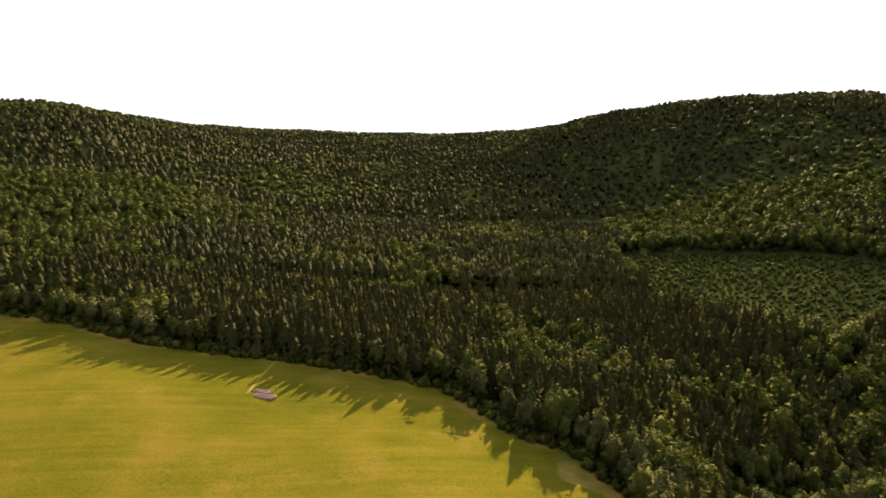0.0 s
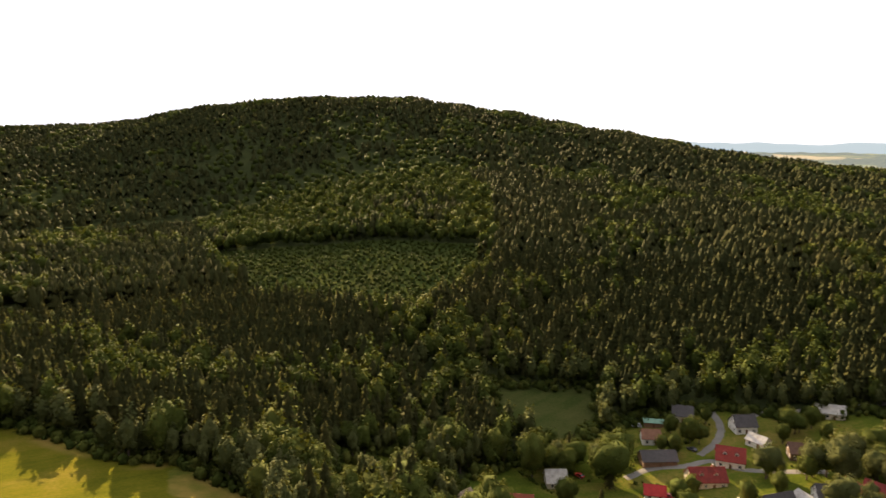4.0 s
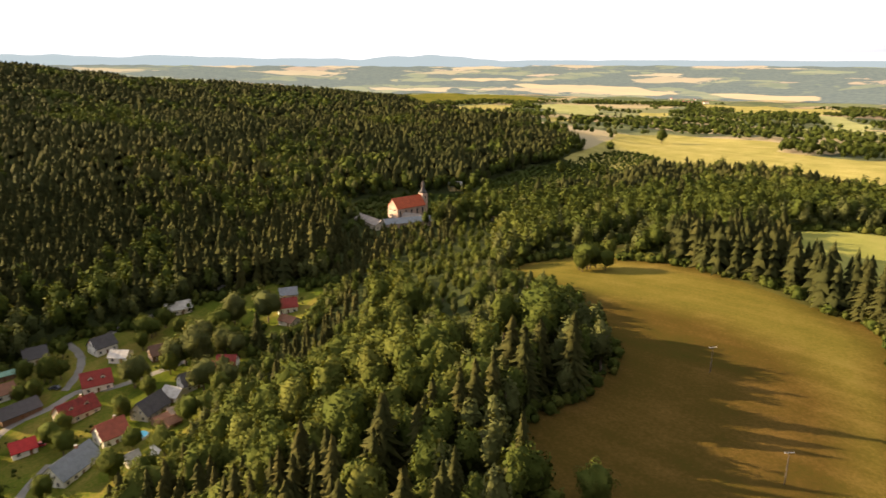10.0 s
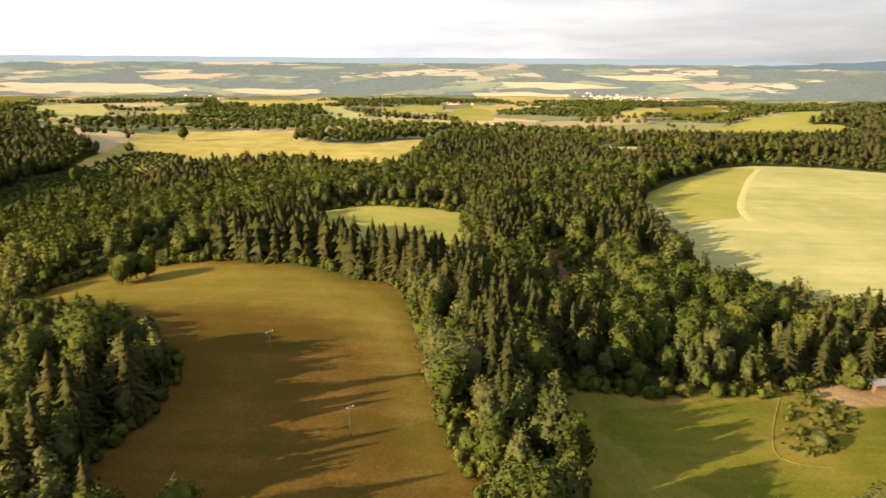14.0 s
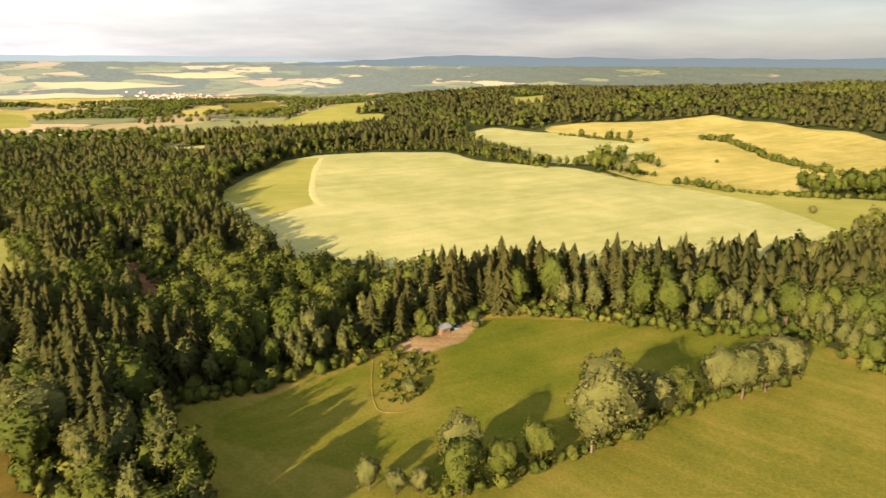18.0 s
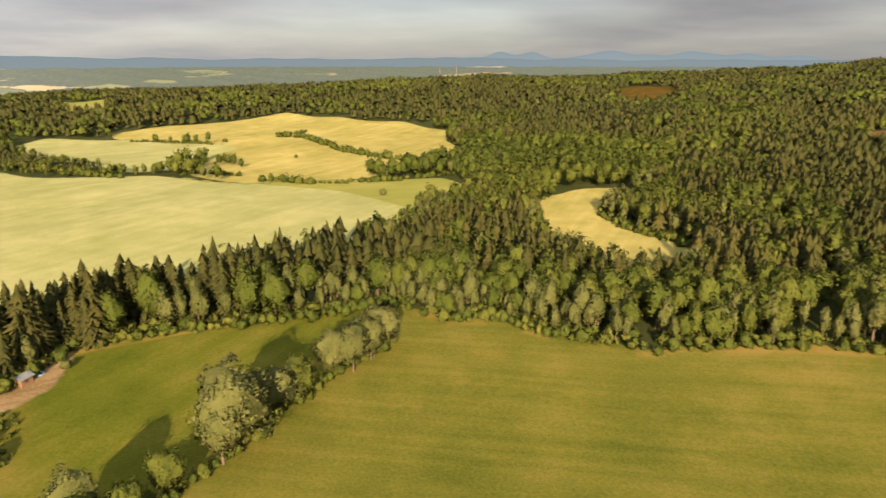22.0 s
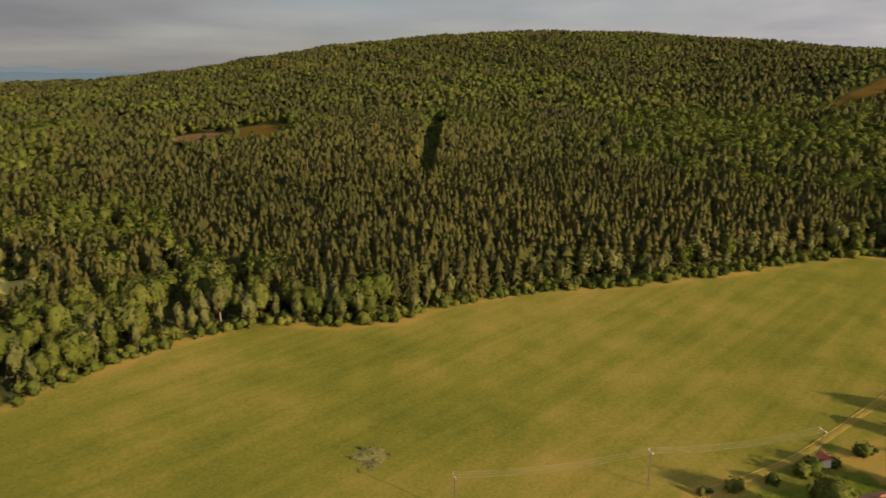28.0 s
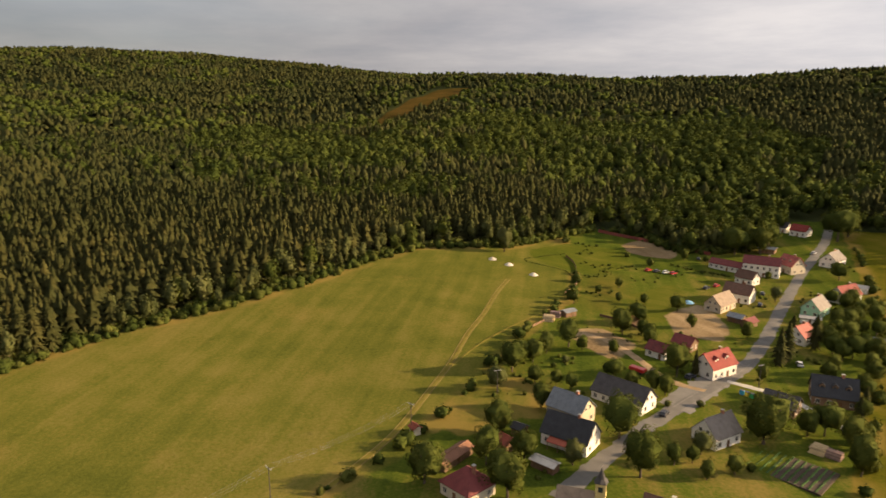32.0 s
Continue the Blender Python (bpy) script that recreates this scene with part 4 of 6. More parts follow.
def house(x, y, turn, length, width, eave, rise, wall, roof, extras, label):
    """A gabled or hipped house: walls, roof slopes, gables, windows, door, chimney, dormers, porch. Extras: w windows, g gable windows, c chimney, d dormers, h hipped, p porch."""
    dx, dy = math.cos(radians(turn)), math.sin(radians(turn))
    low = min(float(height(x + a * dx * length / 2 - b * dy * width / 2, y + a * dy * length / 2 + b * dx * width / 2)) for a in (-1, 1) for b in (-1, 1))
    name = "house" if extras and "w" in extras else "shed"
    top = empty(name, x, y, turn, low)
    tagged(top, label, name)
    hl, hw = length / 2, width / 2
    bm = bmesh.new()
    if "h" in extras:
        box(bm, -hl, hl, -hw, hw, -0.6, eave)
    else:
        prism(bm, [(-hw, -0.6), (hw, -0.6), (hw, eave), (0, eave + rise), (-hw, eave)], -hl, hl)
    part("wall", bm, WALL[wall], top)
    out, thick = 0.45, 0.16
    sl = rise / hw
    if "h" in extras:
        bm = bmesh.new()
        a, b = hl + out, hw + out
        e = eave - out * sl * 0.6
        base = [bm.verts.new(v) for v in ((-a, -b, e), (a, -b, e), (a, b, e), (-a, b, e))]
        low4 = [bm.verts.new((v.co.x, v.co.y, e - 0.15)) for v in base]
        r = [bm.verts.new((s * max(hl - hw, 0.6), 0, eave + rise)) for s in (-1, 1)]
        for f in ((base[0], base[1], r[1], r[0]), (base[1], base[2], r[1]), (base[2], base[3], r[0], r[1]), (base[3], base[0], r[0])):
            bm.faces.new(f)
        for k in range(4):
            bm.faces.new((low4[k], low4[(k + 1) % 4], base[(k + 1) % 4], base[k]))
        bm.faces.new(low4[::-1])
        part("roof", bm, ROOF[roof], top)
    else:
        for s in (-1, 1):
            bm = prism(bmesh.new(), [(0, eave + rise + 0.03), (0, eave + rise + 0.03 + thick), (s * (hw + out), eave - out * sl + thick + 0.03), (s * (hw + out), eave - out * sl + 0.03)], -hl - out, hl + out)
            bmesh.ops.recalc_face_normals(bm, faces=bm.faces[:])
            part("roof_slope", bm, ROOF[roof], top)
        bm = tube(bmesh.new(), (-hl - out, 0, eave + rise + thick), (hl + out, 0, eave + rise + thick), 0.13, 0.13, 6)
        part("ridge_cap", bm, ROOF[roof], top)
    if "w" in extras:
        n = max(2, int(length / 2.7))
        floors = (0.9,) if eave < 4.9 else (0.9, 3.7)
        for z in floors:
            for k in range(n):
                px = -hl + length * (k + 0.5) / n
                for s in (-1, 1):
                    if z < 1 and s == -1 and k == n // 2:
                        share("door", DOOR_ME, top, pose(px, -hw - 0.01, 0.05))
                        continue
                    window_at(top, px, s * (hw + 0.01), z, 0 if s < 0 else 180)
        m = max(2, int(width / 3))
        for s in (-1, 1):
            for z in floors:
                for k in range(m):
                    window_at(top, s * (hl + 0.01), -hw + width * (k + 0.5) / m, z, 90 if s > 0 else -90)
            if "h" not in extras and rise > 2.5:
                for k in (-1, 1):
                    window_at(top, s * (hl + 0.01), k * 1.1, eave + 0.25, 90 if s > 0 else -90, 0.85)
    elif eave > 2.1:
        share("door", DOOR_ME, top, pose(0, -hw - 0.01, 0.05) @ Matrix.Scale(0.9, 4))
    if "c" in extras:
        bm = soft(box(bmesh.new(), hl * 0.3, hl * 0.3 + 0.7, -0.25, 0.45, eave + rise - 1.2, eave + rise + 1.0), 0.03)
        ch = part("chimney", bm, BRICK, top)
        part("chimney_cap", box(bmesh.new(), hl * 0.3 - 0.08, hl * 0.3 + 0.78, -0.33, 0.53, eave + rise + 1.0, eave + rise + 1.12), CONCRETE, ch)
    if "d" in extras:
        count = 3 if "three" in label else 2
        for s in (-1, 1):
            for k in range(count):
                px = -hl + length * (k + 0.7) / (count + 0.4)
                yo, zo = s * hw * 0.62, eave + rise * 0.38
                bm = prism(bmesh.new(), [(-0.75, zo - 0.5), (0.75, zo - 0.5), (0.75, zo + 0.85), (0, zo + 1.45), (-0.75, zo + 0.85)], 0, hw * 0.5)
                bmesh.ops.rotate(bm, verts=bm.verts[:], cent=(0, 0, 0), matrix=Matrix.Rotation(radians(90 if s < 0 else -90), 3, "Z"))
                bmesh.ops.translate(bm, verts=bm.verts[:], vec=(px, yo, 0))
                d = part("dormer", bm, WALL[wall], top)
                for q in (-1, 1):
                    bm = prism(bmesh.new(), [(0, zo + 1.5), (0, zo + 1.62), (q * 0.98, zo + 0.80), (q * 0.98, zo + 0.68)], -0.2, hw * 0.5)
                    bmesh.ops.recalc_face_normals(bm, faces=bm.faces[:])
                    bmesh.ops.rotate(bm, verts=bm.verts[:], cent=(0, 0, 0), matrix=Matrix.Rotation(radians(90 if s < 0 else -90), 3, "Z"))
                    bmesh.ops.translate(bm, verts=bm.verts[:], vec=(px, yo, 0))
                    part("dormer_roof", bm, ROOF[roof], d)
                share("dormer_pane", PANE_ME, d, pose(px, yo + s * 0.02, zo - 0.35, 0, 0, 0 if s < 0 else 180) @ Matrix.Scale(0.8, 4))
    if "p" in extras:
        for s in (-1, 1):
            bm = prism(bmesh.new(), [(s * hw, 2.9), (s * hw, 3.05), (s * (hw + 2.2), 2.35), (s * (hw + 2.2), 2.2)], -hl * 0.6, hl * 0.35)
            bmesh.ops.recalc_face_normals(bm, faces=bm.faces[:])
            porch = part("porch_roof", bm, ROOF["brick"], top, "brick red sheet porch roof")
            for px in (-hl * 0.55, -hl * 0.1, hl * 0.3):
                part("porch_post", box(bmesh.new(), px - 0.07, px + 0.07, s * (hw + 2.0) - 0.07, s * (hw + 2.0) + 0.07, -0.3, 2.25), WALL["timber"], porch)
    return top


house(-161.9, 74.1, 34, 10.6, 7.9, 4.2, 3.6, "cream", "slate", "wc", "two-storey cream house with a blue-grey metal roof")
house(-149.1, 68.5, 41, 12.6, 8.4, 3.6, 4.2, "white", "black", "wcp", "white farmhouse with a black roof and red porch")
house(-168.1, 93.4, 32, 16.4, 8.4, 3.2, 3.8, "white", "dark", "w", "long white farmhouse with a dark grey roof")
house(-133.8, 36.9, 30, 8.9, 8.8, 3.4, 3.4, "cream", "maroon", "wch", "house with a dark red hipped roof and chimney")
house(-150.8, 51.8, 23, 4.1, 3.9, 2.2, 1.3, "timber", "brick", "", "small shed with a red roof")
house(-148, 36.9, 128, 11.3, 3.7, 2.2, 0.8, "timber", "rust", "", "long low shed with a brown sheet roof")
house(-156.9, 57.4, 37, 3.2, 3.3, 2.2, 0.8, "timber", "black", "", "small dark garden shed with black roof")
house(-139.4, 57.7, 35, 6.4, 2.8, 2.0, 0.5, "timber", "pale", "", "low lean-to with a pale sheet roof")
house(-143.5, 107.3, 107, 9.8, 7.6, 3.4, 4.0, "white", "grey", "wgc", "white gabled house with a grey-brown roof")
house(-154.9, 136.5, 35, 8.9, 7.0, 2.8, 2.6, "timber", "dark", "wg", "brown timber garage with a dark roof")
house(-156, 154.9, 55, 11.7, 8.4, 3.4, 4.6, "timber", "black", "wcd", "dark timber house with three dormers in a black roof")
house(-181.4, 132.6, 108, 11.5, 8.0, 4.0, 3.8, "white", "red", "wgcd", "large white guesthouse with a red roof")
house(-198.1, 122.6, 29, 7.2, 6.0, 2.8, 2.2, "white", "maroon", "w", "white garage with a dark red roof")
house(-202.5, 135.1, 32, 6.9, 6.0, 2.8, 2.2, "timber", "maroon", "w", "timber outbuilding with a dark red roof")
house(-200.2, 181.1, 111, 7.6, 7.4, 3.2, 3.4, "white", "pinkred", "wgc", "white bungalow with a light red roof")
house(-226, 210, 119, 11.0, 7.4, 3.6, 3.8, "green", "grey", "wgc", "mint green gabled house with a grey roof")
house(-238, 235.7, 103, 11.8, 7.4, 3.8, 3.6, "white", "red", "wc", "white house with a red roof")
house(-287.1, 273.6, 118, 12.1, 8.4, 3.8, 3.8, "white", "grey", "wgc", "white gabled house with a light grey roof")
house(-285.9, 230.8, 46, 16.7, 9.3, 6.4, 3.0, "white", "maroon", "wc", "two-storey white building with a dark red roof")
house(-285.4, 247.3, 3, 10.0, 8.4, 4.4, 4.2, "cream", "pinkred", "wcd", "beige house with a light red roof")
house(-298.9, 220.6, 27, 17.1, 6.5, 3.0, 2.0, "white", "maroon", "w", "long low white building with a red roof")
house(-274.2, 213.9, 22, 8.8, 6.5, 3.4, 3.0, "white", "brown", "w", "white house with a brown tiled roof")
house(-250.3, 191.9, 35, 11.3, 7.9, 4.2, 3.4, "white", "brown", "wc", "white house with a dark brown roof")
house(-241.3, 176.3, 117, 12.6, 7.4, 3.2, 3.8, "cream", "tan", "wg", "unplastered beige house with a tan roof")
house(-225.6, 173, 28, 5.6, 4.7, 2.2, 1.0, "timber", "slate", "", "shed with a grey sheet roof")
house(-219.3, 174, 113, 6.0, 3.7, 2.2, 1.2, "timber", "maroon", "", "small shed with a reddish roof")
house(-354.3, 297.7, 24, 8.1, 6.5, 3.4, 2.8, "white", "dark", "w", "white cottage with a dark roof")
house(-341.8, 300.4, 21, 9.6, 7.4, 3.6, 3.0, "white", "red", "w", "white cottage with a red roof")
house(-317.5, 258.7, 39, 8.4, 4.7, 2.6, 0.8, "timber", "slate", "", "barn with a blue-grey sheet roof")
house(-231, 128.4, 12, 6.0, 4.7, 2.4, 1.6, "timber", "red", "", "small shed with a red roof")
house(-248.2, 253.5, 29, 6.4, 4.2, 2.4, 0.9, "white", "pale", "", "garden pavilion with a white roof")
house(-217.2, 200.2, 47, 7.2, 3.7, 2.2, 0.5, "white", "pale", "", "low greenhouse with a white roof")
house(-190.4, 204.3, 40, 6.4, 3.7, 2.2, 0.9, "white", "slate", "", "pale garden shed with grey roof")
house(-243.4, 108.4, 110, 5.3, 3.7, 2.2, 0.5, "timber", "slate", "", "shed with blue-grey sheet roof")
house(-112.8, 73.9, 44, 8.1, 7.4, 3.2, 3.6, "cream", "brown", "wc", "house with a brown tiled roof and brick chimney")
house(211.8, 143.3, -32, 13.1, 7.9, 3.2, 3.8, "cream", "red", "wcd", "long cream house with a red roof and two dormers")
house(230.3, 145.9, -54, 10.2, 8.4, 3.4, 4.0, "white", "red", "wd", "house with a large red roof")
house(256.9, 158, -31, 9.0, 7.4, 3.6, 3.6, "white", "dark", "wg", "white gabled house with a dark grey roof")
house(246.8, 180.8, -49, 8.4, 7.4, 3.2, 3.4, "cream", "dark", "wg", "house with a grey slate roof")
house(179.8, 125.9, -12, 15.7, 8.4, 3.2, 4.2, "white", "slate", "wgc", "long white farmhouse with a grey roof")
house(197, 122.4, -37, 8.9, 8.4, 3.6, 4.0, "white", "brick", "wgc", "white house with brick red roofs")
house(212.6, 116.3, -17, 11.3, 7.9, 3.0, 4.0, "cream", "dark", "wg", "house with a dark brown roof and pale gable")
house(229.3, 108.7, -43, 7.2, 7.4, 3.2, 3.4, "white", "dark", "wg", "white gabled house with a dark roof")
house(221.7, 111.4, -108, 7.3, 6.5, 2.8, 2.2, "cream", "pale", "w", "small annexe with a pale roof")
house(238.4, 103.9, -100, 7.2, 7.4, 3.4, 3.0, "white", "brick", "w", "white house with an orange-red roof")
house(242.1, 98.6, -86, 7.2, 7.4, 3.4, 3.2, "white", "red", "w", "white bungalow with a red roof")
house(190.2, 148.9, -46, 7.2, 5.6, 2.6, 2.4, "white", "brightred", "w", "small cottage with a bright red roof")
house(210.9, 164.7, -31, 13.6, 7.4, 2.8, 2.8, "timber", "dark", "", "dark timber barn beside the lane")
house(166.7, 175.5, -32, 7.4, 7.4, 2.8, 3.4, "cream", "pale", "wg", "old cottage with a weathered pale roof")
house(142.3, 166.5, -40, 8.1, 7.0, 3.4, 3.4, "white", "brick", "wg", "white house with a brick red roof")
house(148.9, 128.3, -21, 12.4, 7.4, 3.0, 3.4, "white", "slate", "wg", "white house with a blue-grey slate roof")
house(134, 125.5, -21, 12.8, 8.4, 3.4, 4.0, "yellow", "brown", "wgd", "yellow house with a brown roof and dormer")
house(119.3, 132, -16, 10.1, 7.4, 2.8, 2.6, "timber", "grey", "", "workshop with a grey-brown roof")
house(119.2, 142.8, -15, 4.8, 3.7, 2.2, 0.5, "timber", "pale", "", "lean-to with a pale sheet roof")
house(124.2, 140.4, -2, 5.6, 3.7, 2.2, 0.6, "timber", "pale", "", "lean-to with a white sheet roof")
house(128.2, 141.3, 5, 4.8, 3.7, 2.2, 0.6, "timber", "slate", "", "shed with a light grey sheet roof")
house(181.8, 107.5, -36, 4.2, 3.7, 2.4, 2.0, "white", "pale", "g", "small white summer hut in a garden")
house(204.9, 108.9, -35, 4.9, 4.7, 2.2, 1.4, "timber", "rust", "", "brown garden shed with rusty roof")
house(203.2, 104.2, -35, 4.8, 4.7, 2.2, 1.4, "timber", "rust", "", "brown garden hut with rusty roof")
house(210, 106.1, -45, 4.8, 4.7, 2.2, 1.4, "timber", "tan", "", "small garden hut with tan roof")
house(221.4, 177.1, -40, 7.2, 6.5, 3.0, 2.8, "white", "rust", "wg", "half-ruined white cottage with rusty roof")
house(233, 185.2, -44, 7.9, 4.7, 2.4, 0.8, "timber", "greenroof", "", "shed with a green sheet roof")
house(250.3, 146.7, -89, 7.2, 6.5, 2.6, 2.0, "white", "pale", "w", "white barn with a pale roof")
house(252.6, 131.6, -47, 7.2, 6.5, 3.2, 3.0, "timber", "brown", "wg", "brown timber cottage with brown roof")
house(122.5, 175.4, -161, 12.9, 8.4, 2.6, 3.2, "timber", "tan", "", "large old barn with a weathered brown roof")
house(117.6, 175.6, -71, 6.4, 6.5, 2.4, 2.2, "timber", "tan", "", "old lean-to with a weathered roof")
house(294.9, 141.9, -51, 11.0, 7.4, 3.0, 2.6, "cream", "pale", "w", "house with a pale roof at the forest edge")
house(357.9, 105.2, -40, 8.5, 6.5, 3.0, 2.6, "white", "brick", "w", "cottage with an orange-red roof in shade")
house(360.8, 98.3, -32, 8.3, 6.5, 3.0, 2.6, "cream", "brick", "w", "cottage with a dull red roof in shade")
house(311.9, 93.4, -69, 8.1, 6.5, 3.0, 2.6, "cream", "slate", "w", "cream house with a grey sheet roof")
house(296.6, 89.8, -67, 8.9, 7.4, 3.4, 3.2, "white", "red", "w", "white house with a red roof")
house(281.4, 84.6, -119, 8.1, 5.6, 2.6, 1.8, "cream", "rust", "w", "outbuilding with a rust-brown roof")
house(540.8, 19.9, -73, 10.3, 7.4, 4.0, 3.0, "yellow", "pale", "w", "small yellow manor house among trees")
house(459.3, -8.9, -139, 9.6, 5.6, 2.6, 1.6, "cream", "rust", "", "ruined stone outbuilding with rusty roof")
house(460.1, -23.5, -166, 8.4, 4.7, 2.6, 1.6, "cream", "tan", "", "small stone outbuilding with tan roof")


# ---- chapel and monastery ----
def chapel(x, y, turn):
    top = empty("chapel", x, y, turn)
    tagged(top, "small village chapel with a yellow tower and grey spire", "chapel")
    part("wall", prism(bmesh.new(), [(-2.8, -0.5), (2.8, -0.5), (2.8, 3.4), (0, 6.0), (-2.8, 3.4)], -9.0, 0.4), WALL["white"], top)
    for s in (-1, 1):
        bm = prism(bmesh.new(), [(0, 6.03), (0, 6.2), (s * 3.2, 3.2), (s * 3.2, 3.03)], -9.3, 0.6)
        bmesh.ops.recalc_face_normals(bm, faces=bm.faces[:])
        part("roof_slope", bm, ROOF["tan"], top)
    tower = part("tower", soft(box(bmesh.new(), -1.1, 1.1, -1.1, 1.1, -0.4, 8.6), 0.04), WALL["yellow"], top, "yellow plaster tower")
    bm = bmesh.new()
    box(bm, -1.3, 1.3, -1.3, 1.3, 8.6, 8.75)
    tube(bm, (0, 0, 8.75), (0, 0, 9.6), 1.6, 0.85, 8)
    tube(bm, (0, 0, 9.6), (0, 0, 11.9), 0.85, 0.03, 8)
    part("spire", bm, ROOF["dark"], tower, "dark grey pointed spire")
    part("cross", tube(bmesh.new(), (0, 0, 11.8), (0, 0, 12.6), 0.04, 0.03, 5), METAL, tower)
    for s in (-1, 1):
        share("louvre", PANE_ME, tower, pose(0, s * 1.12, 6.6, 0, 0, 0 if s < 0 else 180))
        share("louvre", PANE_ME, tower, pose(s * 1.12, 0, 6.6, 0, 0, 90 if s > 0 else -90))
        for px in (-7.4, -5.0, -2.6):
            window_at(top, px, s * 2.82, 1.2, 0 if s < 0 else 180)


chapel(-118.4, 61.9, 58)


def monastery(x, y, turn):
    top = empty("monastery", x, y, turn)
    tagged(top, "old monastery church with an orange-red roof and tower", "monastery")
    part("nave_wall", prism(bmesh.new(), [(-5.5, -1), (5.5, -1), (5.5, 8.5), (0, 14.5), (-5.5, 8.5)], -12, 12), WALL["stone"], top, "pinkish stone walls")
    for s in (-1, 1):
        bm = prism(bmesh.new(), [(0, 14.53), (0, 14.8), (s * 6.1, 8.1), (s * 6.1, 7.85)], -12.4, 12.4)
        bmesh.ops.recalc_face_normals(bm, faces=bm.faces[:])
        part("roof_slope", bm, ROOF["orange"], top)
        for k in range(5):
            w = part("arched_window", soft(box(bmesh.new(), -10 + k * 4.8, -8.8 + k * 4.8, s * 5.52 - 0.05, s * 5.52 + 0.05, 2.2, 6.6), 0.04), GLASS, top)
    for k in (-2.6, 0, 2.6):
        for z in (2.0, 6.0):
            window_at(top, -12.02, k, z, -90, 1.3)
    tower = part("tower", soft(box(bmesh.new(), 12.2, 16.8, -2.3, 2.3, -1, 15.5), 0.06), WALL["stone"], top)
    bm = bmesh.new()
    for z0, r0, z1, r1 in ((15.5, 2.7, 16.4, 2.6), (16.4, 2.6, 18.2, 1.5), (18.2, 1.5, 19.8, 1.0), (19.8, 1.0, 21.0, 1.0), (21.0, 1.5, 22.4, 0.9), (22.4, 0.9, 24.6, 0.05)):
        tube(bm, (14.5, 0, z0), (14.5, 0, z1), r0, r1, 10)
    part("cupola", bm, ROOF["dark"], tower, "dark onion-shaped cupola")
    for s, turn2 in ((-1, 0), (1, 180)):
        window_at(top, 14.5, s * 2.32, 11.5, turn2, 1.4)
    return top


monastery(461.0, 50.5, -47)
house(438.1, 72.1, -141, 27.7, 9, 3.6, 2.6, "cream", "grey", "w", "long grey-roofed monastery wing")
house(437.8, 47.9, -66, 31.8, 9, 3.6, 2.6, "stone", "slate", "w", "low monastery wing with a grey roof")
house(449.2, 45.1, -115, 13.1, 8, 3.6, 2.6, "cream", "grey", "w", "cream monastery wing with a grey roof")


# ---- roads and tracks ----
def line_of(points, step=2.0):
    """Smooth line through corners, in equal steps."""
    p = np.array([points[0]] + list(points) + [points[-1]], float)
    out = []
    for k in range(1, len(p) - 2):
        for u in np.linspace(0, 1, 12, endpoint=False):
            a, b, c, d = p[k - 1:k + 3]
            out.append(b + 0.5 * u * (c - a + u * (2 * a - 5 * b + 4 * c - d + u * (3 * (b - c) + d - a))))
    out.append(p[-2])
    out = np.array(out)
    run = np.r_[0, np.cumsum(np.hypot(*np.diff(out, axis=0).T))]
    s = np.linspace(0, run[-1], max(3, int(run[-1] / step)))
    return np.stack([np.interp(s, run, out[:, 0]), np.interp(s, run, out[:, 1])], 1)


PATHS = []


def ribbon(name, label, points, width, mat, offset=0.0, lift=0.10, category="road"):
    line = line_of(points)
    PATHS.append((line, width / 2))
    way = np.gradient(line, axis=0)
    way /= np.linalg.norm(way, axis=1)[:, None] + 1e-9
    side = np.stack([-way[:, 1], way[:, 0]], 1)
    rng = np.random.default_rng(len(line))
    rows = []
    for f in (-1, -0.5, 0, 0.5, 1):
        jag = rng.uniform(-0.12, 0.12, len(line)) * width if abs(f) == 1 and width > 1 else 0
        q = line + side * (offset + f * width / 2 + jag)[:, None] if np.ndim(jag) else line + side * (offset + f * width / 2)
        z = height(q[:, 0], q[:, 1]) + (lift if abs(f) < 1 else lift - 0.25)
        rows.append(np.column_stack([q, z]))
    co = np.stack(rows, 1).reshape(-1, 3)
    n = len(line)
    i, j = np.meshgrid(np.arange(n - 1), np.arange(4), indexing="ij")
    faces = np.stack([i * 5 + j, i * 5 + j + 5, i * 5 + j + 6, i * 5 + j + 1], -1).reshape(-1, 4)
    me = fill(bpy.data.meshes.new(name), co, faces)
    me.materials.append(mat)
    return tagged(new(name, me), label, category, kind="structure")


ribbon("road", "grey asphalt village road", [(-127, 56), (-134, 65), (-143, 78), (-154, 94), (-163, 109), (-171, 124), (-184, 146), (-201, 166), (-223, 189), (-247, 214), (-277, 246), (-301, 275), (-322, 300), (-348, 326)], 7, ASPHALT)
ribbon("lane", "pale dusty farm lane", [(-170, 122), (-175, 117), (-183, 114), (-195, 114), (-208, 113), (-218, 110), (-223, 105)], 4.5, DIRT)
ribbon("lane", "pale concrete driveway", [(-175, 133), (-169, 138), (-162, 143), (-154, 145), (-146, 146), (-139, 146)], 3.4, CONCRETE)
ribbon("yard", "wide asphalt junction beside the guesthouse", [(-188, 147), (-178, 132), (-168, 116), (-162, 106)], 14, ASPHALT)
FIELD_TRACK = [(-140, 3), (-154, 16), (-165, 25), (-179, 34), (-192, 42), (-207, 51), (-230, 63), (-250, 75), (-275, 88), (-295, 100)]
FENCE_TRACK = [(-201, 48), (-219, 64), (-233, 80), (-246, 96)]
for way, wide in ((FIELD_TRACK, 2.3), (FENCE_TRACK, 1.2)):
    ribbon("track", "dry trodden field track across the mown meadow", way, wide, WORN, category="track")
